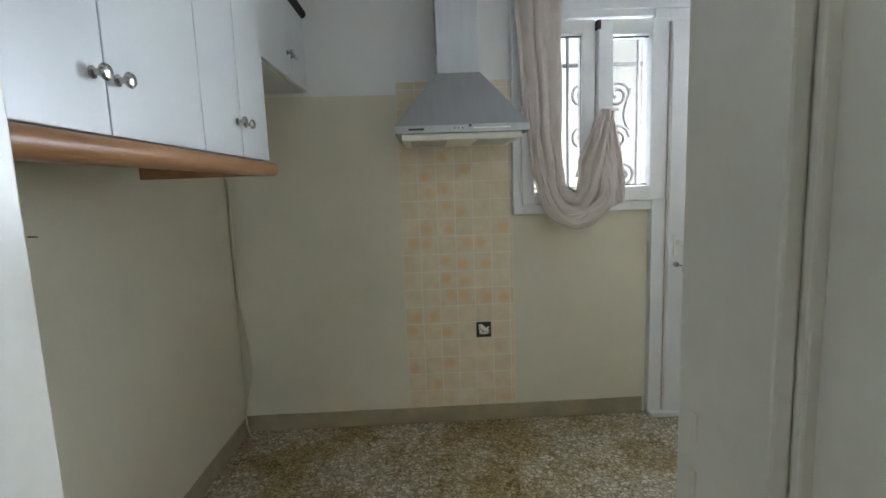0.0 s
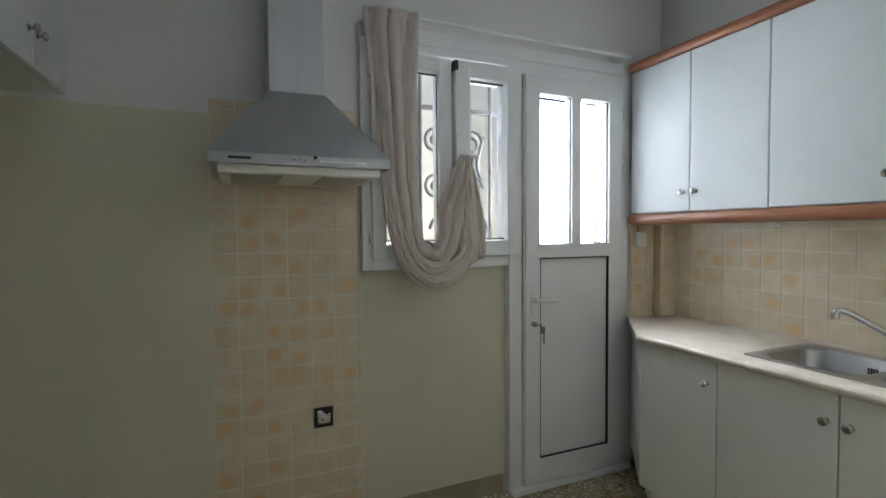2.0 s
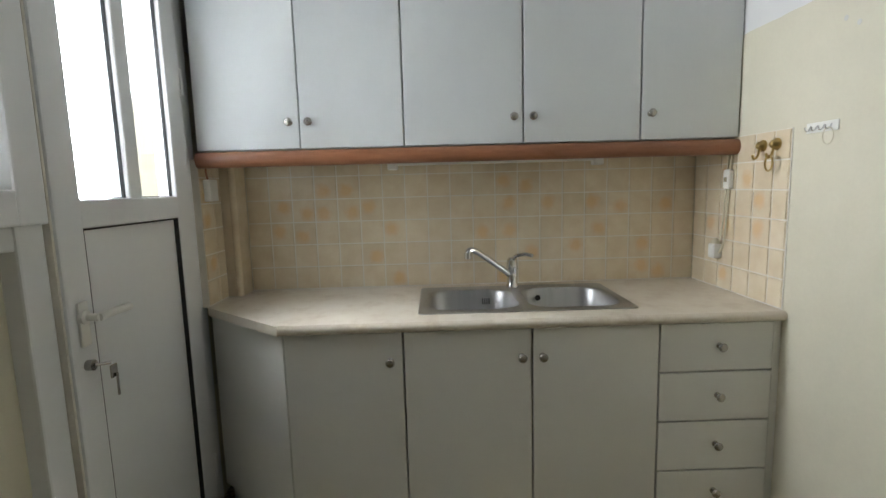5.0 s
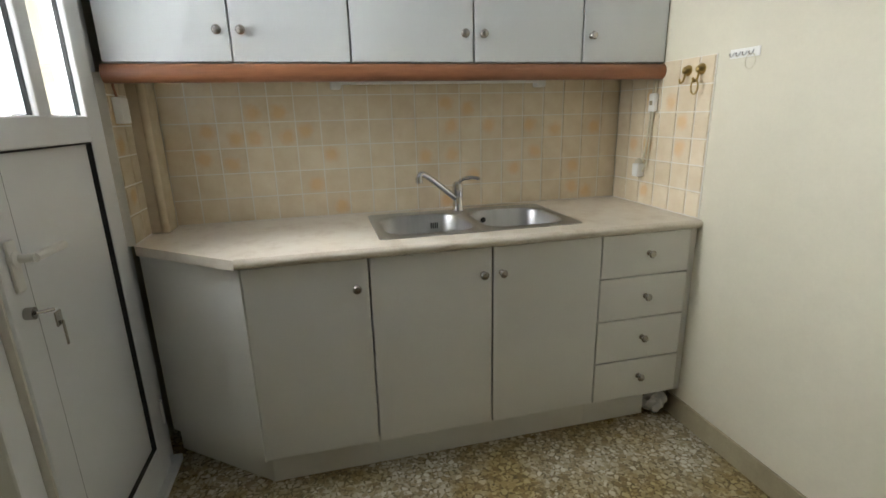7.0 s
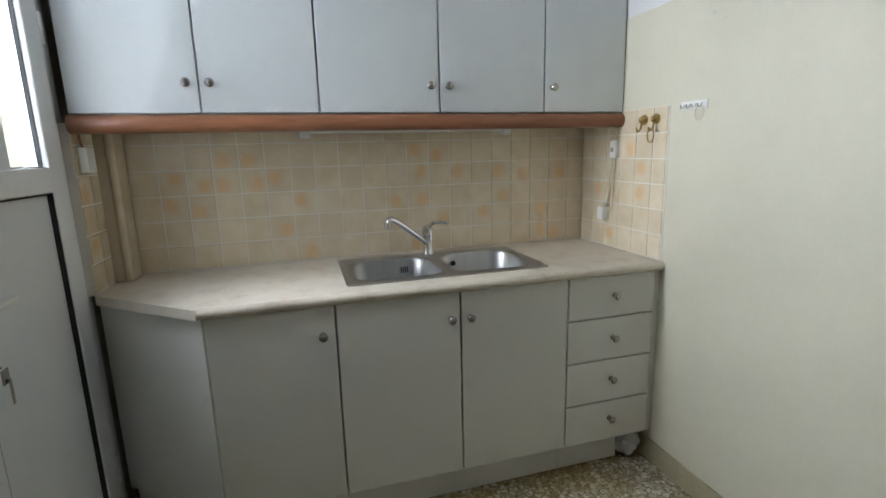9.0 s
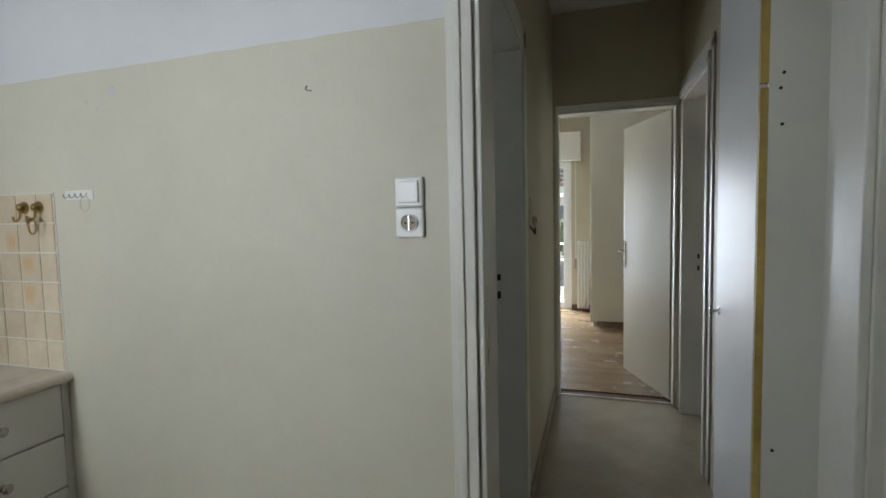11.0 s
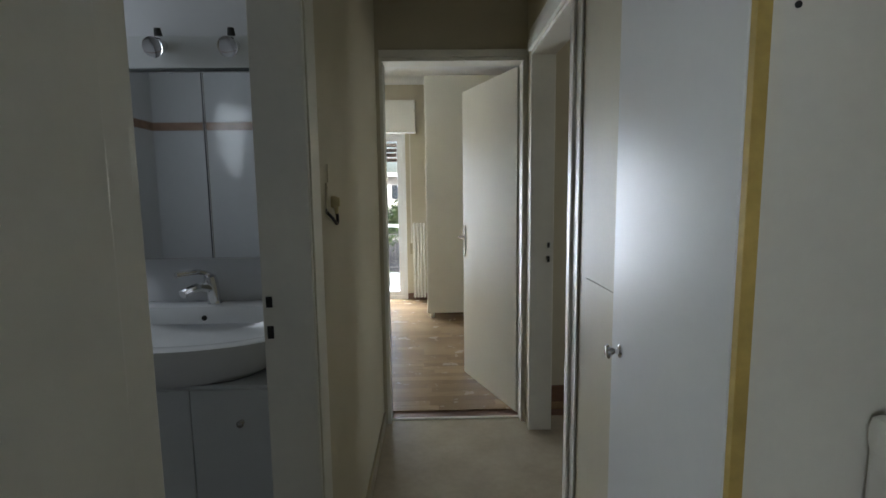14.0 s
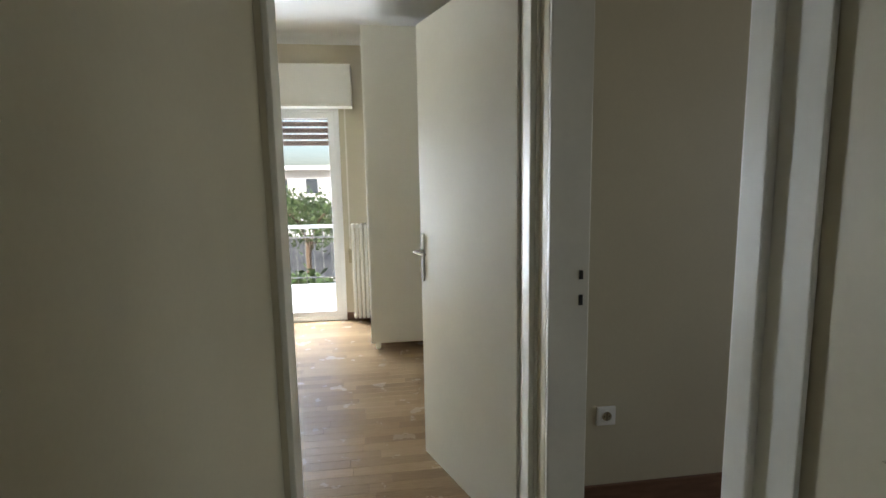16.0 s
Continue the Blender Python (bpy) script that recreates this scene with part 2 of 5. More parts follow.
# ---- mesh helpers ----
def box(bm, x0, x1, y0, y1, z0, z1, bevel=0.0):
    m = Matrix.LocRotScale(((x0 + x1) / 2, (y0 + y1) / 2, (z0 + z1) / 2), None, (abs(x1 - x0), abs(y1 - y0), abs(z1 - z0)))
    vs = bmesh.ops.create_cube(bm, size=1.0, matrix=m)["verts"]
    if bevel:
        edges = {e for v in vs for e in v.link_edges}
        bmesh.ops.bevel(bm, geom=list(edges), offset=bevel, segments=2, affect="EDGES", profile=0.6)
    return bm


def solid(x0, x1, y0, y1, z0, z1, bevel=0.0):
    return box(bmesh.new(), x0, x1, y0, y1, z0, z1, bevel)


def cyl(bm, a, b, r0, r1=None, n=14, caps=True):
    a, b = Vector(a), Vector(b)
    r1 = r0 if r1 is None else r1
    turn = (b - a).to_track_quat("Z", "Y").to_matrix().to_4x4()
    m = Matrix.Translation((a + b) / 2) @ turn
    bmesh.ops.create_cone(bm, cap_ends=caps, segments=n, radius1=r0, radius2=r1, depth=(b - a).length, matrix=m)
    return bm


def lathe(bm, base, axis, profile, n=18):
    """Turned shape: profile rows of (distance along axis, radius)."""
    turn = Vector(axis).to_track_quat("Z", "Y").to_matrix()
    rings = []
    for d, r in profile:
        rings.append([bm.verts.new(Vector(base) + turn @ Vector((r * math.cos(2 * math.pi * k / n), r * math.sin(2 * math.pi * k / n), d))) for k in range(n)])
    for p, q in zip(rings, rings[1:]):
        for k in range(n):
            bm.faces.new((p[k], p[(k + 1) % n], q[(k + 1) % n], q[k]))
    bm.faces.new(list(reversed(rings[0])))
    bm.faces.new(rings[-1])
    return bm


def tube(bm, pts, r, n=8):
    """A round bar along a smoothed line of points."""
    pts = [Vector(p) for p in pts]
    fine = []
    for i in range(len(pts) - 1):
        p0, p1, p2, p3 = pts[max(i - 1, 0)], pts[i], pts[i + 1], pts[min(i + 2, len(pts) - 1)]
        for k in range(5):
            t = k / 5
            fine.append(0.5 * ((2 * p1) + (p2 - p0) * t + (2 * p0 - 5 * p1 + 4 * p2 - p3) * t * t + (3 * p1 - p0 - 3 * p2 + p3) * t ** 3))
    fine.append(pts[-1])
    rings = []
    side = Vector((0.31, 0.77, 0.55)).normalized()
    for i, p in enumerate(fine):
        d = (fine[min(i + 1, len(fine) - 1)] - fine[max(i - 1, 0)]).normalized()
        u = d.cross(side).normalized()
        w = d.cross(u)
        rings.append([bm.verts.new(p + r * (u * math.cos(2 * math.pi * k / n) + w * math.sin(2 * math.pi * k / n))) for k in range(n)])
    for p, q in zip(rings, rings[1:]):
        for k in range(n):
            bm.faces.new((p[k], p[(k + 1) % n], q[(k + 1) % n], q[k]))
    bm.faces.new(list(reversed(rings[0])))
    bm.faces.new(rings[-1])
    return bm


def prism(bm, pts, z0, z1):
    """An upright block on a plan outline."""
    lo = [bm.verts.new((x, y, z0)) for x, y in pts]
    hi = [bm.verts.new((x, y, z1)) for x, y in pts]
    bm.faces.new(list(reversed(lo)))
    bm.faces.new(hi)
    for k in range(len(pts)):
        j = (k + 1) % len(pts)
        bm.faces.new((lo[k], lo[j], hi[j], hi[k]))
    bmesh.ops.recalc_face_normals(bm, faces=bm.faces)
    return bm


def mesh_of(name, bm, mat, smooth=False):
    me = bpy.data.meshes.new(name)
    bmesh.ops.recalc_face_normals(bm, faces=bm.faces)
    bm.to_mesh(me)
    bm.free()
    me.materials.append(mat)
    if smooth:
        me.polygons.foreach_set("use_smooth", [True] * len(me.polygons))
        me.set_sharp_from_angle(angle=radians(40))
    return me


def part(name, bm, mat, parent, label="", smooth=False):
    """One mesh object under a thing or under a part; bm is in world places."""
    ob = new(name, mesh_of(name, bm, mat, smooth))
    ob.parent = parent
    ob.matrix_parent_inverse = parent_inverse(parent)
    if label:
        tagged(ob, label)
    return ob


BASE = {}


def parent_inverse(parent):
    return Matrix.Translation(-Vector(BASE.get(parent.name, (0, 0, 0))))


def thing(name, base, label, category, group="", kind=""):
    ob = new(name)
    ob.empty_display_size = 0.05
    ob.location = base
    BASE[ob.name] = base
    return tagged(ob, label, category, group, kind)


def structure(name, bm, mat, label, category, smooth=False):
    return tagged(new(name, mesh_of(name, bm, mat, smooth)), label, category, kind="structure")


def single(name, bm, mat, label, category, group="", smooth=False):
    return tagged(new(name, mesh_of(name, bm, mat, smooth)), label, category, group)


# ---- plan ----
N, S, E, W = 3.09, 0.96, 2.56, -0.87      # inner faces of the kitchen walls
TOP = 2.80                               # ceiling
SB = 0.80                                # hall face of the kitchen's south wall
HE, HW = 0.56, -0.28                     # hall walls, east and west
END = -1.53                              # hall's end wall, hall face
BN, BS = -1.65, -4.90                    # bedroom walls

# floors
structure("floor_kitchen", solid(W - 0.2, E + 0.2, 0.86, N + 0.02, -0.12, 0.0), M_terrazzo, "worn beige terrazzo kitchen floor with ochre stains", "floor")
structure("floor_hall", solid(-0.60, HE + 0.13, -1.60, 0.86, -0.12, -0.001), M_hallfloor, "worn beige hall floor with a dull sheen", "floor")
structure("floor_bathroom", solid(HE + 0.13, 2.5, -1.2, 0.86, -0.12, -0.002), M_bathfloor, "grey tiled bathroom floor", "floor")
structure("floor_living_room", solid(-3.6, -0.60, -2.0, 1.0, -0.12, -0.003), M_skirt_b, "brown floor of the next room", "floor")
structure("threshold_bedroom", solid(-0.26, 0.53, -1.603, -1.58, -0.02, 0.006, 0.003), M_trim, "pale threshold strip at the bedroom door", "threshold")

# ceilings
structure("ceiling_kitchen", solid(W - 0.2, E + 0.2, S - 0.1, N + 0.2, TOP, TOP + 0.15), M_ceiling, "plain white kitchen ceiling", "ceiling")
structure("ceiling_hall", solid(-3.7, 2.6, -2.1, S - 0.102, TOP, TOP + 0.15), M_ceiling, "plain white hall ceiling", "ceiling")
structure("ceiling_bedroom", solid(-2.6, 3.2, BS - 0.2, BN - 0.003, 2.78, 2.95), M_ceiling, "white bedroom ceiling with a plaster cove", "ceiling")

# kitchen walls
bm = bmesh.new()
WX0, WX1, DX1 = 0.735, 1.500, 2.235      # window opening, then the door's opening
box(bm, W - 0.2, WX0, N, N + 0.2, 0, TOP)
box(bm, WX0, WX1, N, N + 0.2, 0, 1.235)
box(bm, WX0, DX1, N, N + 0.2, 2.27, TOP)
box(bm, DX1, E + 0.2, N, N + 0.2, 0, TOP)
structure("wall_north", bm, M_wall_n, "cream kitchen wall, white above a paint line", "wall")
structure("wall_west", solid(W - 0.2, W, S - 0.1, N - 0.002, 0, TOP), M_wall_n, "cream kitchen wall below cabinets", "wall")
structure("wall_east", solid(E, E + 0.2, S - 0.1, N - 0.002, 0, TOP), M_wall_n, "kitchen wall behind the sink counter", "wall")
DW0, DW1, DH = -0.230, 0.525, 2.13       # kitchen doorway
bm = bmesh.new()
box(bm, W + 0.002, DW0 - 0.02, SB, S, 0, TOP - 0.002)
box(bm, DW1 + 0.02, E - 0.002, SB, S, 0, TOP - 0.002)
box(bm, DW0 - 0.02, DW1 + 0.02, SB, S, DH + 0.02, TOP - 0.002)
structure("wall_south", bm, M_wall_s, "smooth cream kitchen wall, white above a sloppy paint line", "wall")


def casing(name, label, axis, face, out, a0, a1, top, jamb_to, w=0.065, sides=(True, True), steps=((0, 0.45, 0.012), (0.42, 0.72, 0.019), (0.7, 1.0, 0.010))):
    """Door lining and moulded casing round an opening. axis: the way along the wall."""
    root = thing(name, (0, 0, 0), label, "door frame", kind="structure")

    def block(nm, a, b, d0, d1, z0, z1):
        bev = min(0.004, 0.3 * abs(d1 - d0))
        bm = solid(a, b, d0, d1, z0, z1, bev) if axis == "x" else solid(d0, d1, a, b, z0, z1, bev)
        part(nm, bm, M_trim, root)
    block("jamb", a0 - 0.02, a0, face, jamb_to, 0, top)
    block("jamb", a1, a1 + 0.02, face, jamb_to, 0, top)
    block("jamb_head", a0 - 0.02, a1 + 0.02, face, jamb_to, top, top + 0.02)
    for f, o in ((face, out), (jamb_to, -out)):
        for a, b, th in ((w * p, w * q, th) for p, q, th in steps):
            if sides[0]:
                block("moulding", a0 - 0.018 - b, a0 - 0.018 - a, f + o * 0.001, f + o * th, 0, top + b)
            if sides[1]:
                block("moulding", a1 + 0.018 + a, a1 + 0.018 + b, f + o * 0.001, f + o * th, 0, top + b)
            block("moulding_head", a0 - 0.018 - (b if sides[0] else 0), a1 + 0.018 + (b if sides[1] else 0), f + o * 0.001, f + o * th, top + 0.018 + a, top + 0.018 + b)
    return root


dk = casing("door_frame_kitchen", "worn white moulded door frame with no door", "x", S, 1, DW0, DW1, DH, SB)
for z in (1.087, 1.017):
    part("strike_plate", solid(DW1 - 0.003, DW1 + 0.001, 0.914, 0.927, z - 0.02, z + 0.02, 0.001), M_grout, dk, "worn steel strike plate")

# hall walls
bm = bmesh.new()
BD0, BD1 = 0.01, 0.70                    # bathroom doorway
box(bm, HE, HE + 0.13, END - 0.12, BD0 - 0.02, 0, TOP - 0.002)
box(bm, HE, HE + 0.13, BD1 + 0.02, SB - 0.001, 0, TOP - 0.002)
box(bm, HE, HE + 0.13, BD0 - 0.02, BD1 + 0.02, 2.09, TOP - 0.002)
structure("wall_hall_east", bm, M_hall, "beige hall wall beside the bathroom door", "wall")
bm = bmesh.new()
LD0, LD1 = -1.42, -0.65                  # doorway to the next room
box(bm, HW - 0.13, HW, LD1 + 0.02, 0.56, 0, TOP - 0.002)
box(bm, HW - 0.13, HW, END - 0.0, LD0 - 0.02, 0, TOP - 0.002)
box(bm, HW - 0.13, HW, LD0 - 0.02, LD1 + 0.02, 2.11, TOP - 0.002)
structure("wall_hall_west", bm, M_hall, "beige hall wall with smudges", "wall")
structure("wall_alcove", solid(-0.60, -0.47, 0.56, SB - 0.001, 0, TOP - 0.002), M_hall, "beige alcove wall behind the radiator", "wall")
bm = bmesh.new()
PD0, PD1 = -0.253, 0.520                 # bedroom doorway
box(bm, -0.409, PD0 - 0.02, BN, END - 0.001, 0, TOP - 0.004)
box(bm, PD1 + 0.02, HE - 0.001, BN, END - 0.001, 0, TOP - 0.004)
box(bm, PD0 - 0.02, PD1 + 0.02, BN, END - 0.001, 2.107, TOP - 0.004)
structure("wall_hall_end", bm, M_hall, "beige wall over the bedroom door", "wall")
casing("door_frame_bathroom", "plain painted bathroom door frame", "y", HE, -1, BD0, BD1, 2.07, HE + 0.13, w=0.09, steps=((0, 1.0, 0.004),))
casing("door_frame_living_room", "glossy white door frame of the next room", "y", HW, 1, LD0, LD1, 2.09, HW - 0.13, w=0.11, sides=(False, True), steps=((0, 0.42, 0.02), (0.42, 1.0, 0.009)))
casing("door_frame_bedroom", "white bedroom door frame", "x", END, 1, PD0, PD1, 2.087, BN, w=0.04, sides=(True, False), steps=((0, 1.0, 0.012),))

# skirting
sk = 0.095
structure("baseboard_north", solid(W + 0.012, 1.45, N - 0.012, N - 0.001, 0.001, sk, 0.002), M_skirt, "olive skirting along the kitchen wall", "baseboard")
structure("baseboard_west", solid(W + 0.001, W + 0.012, S + 0.002, N - 0.002, 0.001, sk, 0.002), M_skirt, "olive skirting along the kitchen wall", "baseboard")
structure("baseboard_south", solid(DW1 + 0.09, 2.03, S + 0.001, S + 0.012, 0.001, sk, 0.002), M_skirt, "olive skirting along the cream wall", "baseboard")
structure("baseboard_hall", solid(HE - 0.012, HE - 0.001, END + 0.02, BD0 - 0.09, 0.001, 0.085, 0.002), M_skirt, "dull skirting in the hall", "baseboard")
# ---- kitchen: window and door ----
win = thing("window_1", (1.12, N, 1.24), "white pvc kitchen window with two sashes and iron grille outside", "window", kind="structure")
FY0, FY1 = 3.045, 3.13


def ring(name, x0, x1, z0, z1, w, y0, y1, mat, parent, bevel=0.006, label=""):
    bm = bmesh.new()
    box(bm, x0, x0 + w, y0, y1, z0, z1, bevel)
    box(bm, x1 - w, x1, y0, y1, z0, z1, bevel)
    box(bm, x0 + w - 0.004, x1 - w + 0.004, y0 + 0.001, y1 - 0.001, z0 + 0.0005, z0 + w, bevel)
    box(bm, x0 + w - 0.004, x1 - w + 0.004, y0 + 0.001, y1 - 0.001, z1 - w, z1 - 0.0005, bevel)
    return part(name, bm, mat, parent, label)


def pane(name, x0, x1, z0, z1, y, parent):
    g = part(name, solid(x0 - 0.004, x1 + 0.004, y, y + 0.006, z0 - 0.004, z1 + 0.004), M_glass, parent)
    g.visible_shadow = False
    ring("gasket", x0 - 0.006, x1 + 0.006, z0 - 0.006, z1 + 0.006, 0.007, y - 0.012, y - 0.001, M_gasket, parent, 0.0)
    return g


ring("window_frame", 0.700, 1.535, 1.205, 2.285, 0.055, FY0 + 0.005, FY1 + 0.004, M_pvc, win)
ring("sash", 0.745, 1.145, 1.255, 2.215, 0.068, FY0 - 0.012, FY1 - 0.01, M_pvc, win)
pane("pane", 0.813, 1.077, 1.345, 2.135, 3.07, win)
ring("sash", 1.152, 1.512, 1.262, 2.205, 0.078, FY0 - 0.045, FY1 - 0.02, M_pvc, win)
pane("pane", 1.232, 1.446, 1.35, 2.12, 3.05, win)
part("sash_corner", solid(1.143, 1.163, FY0 - 0.05, FY0 - 0.01, 2.155, 2.2, 0.002), M_gasket, win, "black fitting at the sash corner")
part("window_handle", tube(bmesh.new(), [(1.17, 2.99, 1.74), (1.17, 2.96, 1.745), (1.24, 2.955, 1.742)], 0.009), M_plastic, win, "white lever handle", True)
for z in (1.36, 2.12):
    part("window_hinge", cyl(bmesh.new(), (0.738, FY0 - 0.01, z - 0.03), (0.738, FY0 - 0.01, z + 0.03), 0.007), M_pvc, win)
part("window_head", solid(0.70, 2.235, FY0 + 0.002, FY1 - 0.01, 2.268, 2.335, 0.005), M_pvc, win)

# iron grille outside, with scrolls
gr = thing("window_grille", (1.1, 3.26, 1.2), "grey iron window grille with scroll work", "grille")
for z in (1.25, 2.02, 2.22):
    part("rail", solid(0.70, 1.52, 3.245, 3.257, z, z + 0.024, 0.002), M_iron, gr)
for x in (0.83, 1.06, 1.27, 1.47):
    part("bar", cyl(bmesh.new(), (x, 3.25, 1.23), (x, 3.25, 2.26), 0.010, n=8), M_iron, gr)
for cx in (0.945, 1.165, 1.37):
    for zc, flip in ((1.62, 1), (1.40, -1), (1.86, 1)):
        pts = []
        for k in range(30):
            a = k / 29 * math.pi * 3.4
            r = 0.075 * (1 - k / 36)
            pts.append((cx + flip * (r * math.cos(a) - 0.02), 3.25, zc + r * math.sin(a)))
        part("scroll", tube(bmesh.new(), pts[::2], 0.009, 6), M_iron, gr)
    part("scroll_stem", tube(bmesh.new(), [(cx + 0.05, 3.25, 1.66), (cx + 0.02, 3.25, 1.75), (cx + 0.06, 3.25, 1.9)], 0.009, 6), M_iron, gr)

door = thing("door_1", (1.85, N, 0), "white pvc balcony door, glazed above and panelled below", "door", kind="structure")
bm = bmesh.new()
box(bm, 1.470, 1.548, FY0, FY1, 0.0, 2.268, 0.006)
box(bm, 2.205, 2.300, FY0, FY1, 0.0, 2.268, 0.006)
box(bm, 1.545, 2.208, FY0 + 0.001, FY1 - 0.001, 2.20, 2.2665, 0.006)
part("door_frame", bm, M_pvc, door)
LY0, LY1 = 3.022, 3.088
bm = bmesh.new()
box(bm, 1.556, 1.646, LY0, LY1, 0.03, 2.195, 0.006)
box(bm, 2.108, 2.200, LY0, LY1, 0.03, 2.195, 0.006)
box(bm, 1.640, 2.112, LY0 + 0.001, LY1 - 0.001, 0.031, 0.165, 0.006)
box(bm, 1.640, 2.112, LY0 + 0.001, LY1 - 0.001, 1.24, 1.315, 0.006)
box(bm, 1.640, 2.112, LY0 + 0.001, LY1 - 0.001, 2.10, 2.194, 0.006)
box(bm, 1.853, 1.914, LY0 + 0.002, LY1 - 0.002, 1.31, 2.105, 0.006)
part("leaf_frame", bm, M_pvc, door)
part("leaf_panel", solid(1.644, 2.110, LY0 + 0.018, LY1 - 0.012, 0.16, 1.244, 0.002), M_pvc, door)
ring("panel_gasket", 1.646, 2.108, 0.165, 1.24, 0.005, LY0 + 0.004, LY0 + 0.019, M_gasket, door, 0.0, "black rubber seal round the panel")
pane("pane", 1.648, 1.852, 1.317, 2.098, 3.05, door)
pane("pane", 1.916, 2.106, 1.317, 2.098, 3.05, door)
part("door_gap", solid(1.549, 1.556, LY0 + 0.008, LY1, 0.03, 2.195), M_grout, door)
part("door_sill", solid(1.47, 2.262, 3.0, FY1, 0.001, 0.028, 0.004), M_pvc, door)
dh = part("door_handle", lathe(bmesh.new(), (1.60, LY0 - 0.001, 1.02), (0, -1, 0), [(0, 0.018), (0.012, 0.018), (0.016, 0.01), (0.045, 0.01)]), M_plastic, door, "white lever handle", True)
part("handle_plate", solid(1.583, 1.617, LY0 - 0.009, LY0 - 0.001, 0.945, 1.06, 0.006), M_plastic, door)
part("lever", tube(bmesh.new(), [(1.60, LY0 - 0.045, 1.02), (1.65, LY0 - 0.05, 1.022), (1.72, LY0 - 0.045, 1.018)], 0.011), M_plastic, dh, "", True)
part("lock_cylinder", cyl(bmesh.new(), (1.60, LY0 - 0.001, 0.895), (1.60, LY0 - 0.018, 0.895), 0.014), M_nickel, door)
keys = single("bunch_of_keys", box(box(cyl(bmesh.new(), (1.60, LY0 - 0.019, 0.895), (1.63, LY0 - 0.04, 0.89), 0.004), 1.618, 1.644, LY0 - 0.046, LY0 - 0.042, 0.85, 0.885, 0.002), 1.63, 1.638, LY0 - 0.051, LY0 - 0.048, 0.80, 0.86, 0.001), M_nickel, "small steel keys hanging in the balcony door lock", "keys")
for z in (0.25, 1.72, 2.05):
    part("door_hinge", cyl(bmesh.new(), (2.212, LY0 + 0.005, z - 0.045), (2.212, LY0 + 0.005, z + 0.045), 0.009), M_pvc, door)

# curtain rod and the gathered curtain
rod = thing("curtain_rod", (1.5, 3.03, 2.35), "thin white curtain rod over the door and window", "curtain rod")
part("rod", cyl(bmesh.new(), (0.77, 2.985, 2.352), (2.22, 2.985, 2.352), 0.009), M_pvc, rod, "", True)
for x in (0.80, 2.17):
    part("bracket", solid(x - 0.009, x + 0.009, 2.978, 3.088, 2.325, 2.372, 0.004), M_pvc, rod)


def cloth_strip(bm, spine, width, side, nu, nv, seed, depth, folds):
    """Creased cloth swept along a line; side gives the way across at each stop."""
    def smooth(rows, i, t):
        p0, p1, p2, p3 = rows[max(i - 1, 0)], rows[i], rows[i + 1], rows[min(i + 2, len(rows) - 1)]
        return 0.5 * ((2 * p1) + (p2 - p0) * t + (2 * p0 - 5 * p1 + 4 * p2 - p3) * t * t + (3 * p1 - p0 - 3 * p2 + p3) * t ** 3)
    spine, side = [Vector(p) for p in spine], [Vector(p) for p in side]
    last = None
    for j in range(nv + 1):
        s = j / nv * (len(spine) - 1)
        i = min(int(s), len(spine) - 2)
        t = s - i
        c, w = smooth(spine, i, t), smooth(width, i, t)
        d = (side[i] * (1 - t) + side[i + 1] * t).normalized()
        row = []
        for k in range(nu + 1):
            u = k / nu * 2 - 1
            drift = 0.9 * noise.noise(Vector((u * 0.8, s * 0.55, seed)))
            crease = abs(math.sin(u * folds + 1.6 * drift + 0.25 * s + seed)) ** 0.7
            swell = 0.55 + 0.45 * noise.noise(Vector((u * 1.7, s * 0.8, seed + 5)))
            y = -depth * crease * swell - 0.35 * depth * math.cos(u * 1.45)
            y += 0.007 * noise.noise(Vector((u * 6, s * 3.0, seed + 9)))
            ww = w * (1 + 0.10 * noise.noise(Vector((s * 1.3, 0.5 if u > 0 else -0.5, seed + 2))))
            row.append(bm.verts.new(c + d * (u * ww) + Vector((0, y, 0))))
        if last:
            for k in range(nu):
                bm.faces.new((last[k], last[k + 1], row[k + 1], row[k]))
        last = row


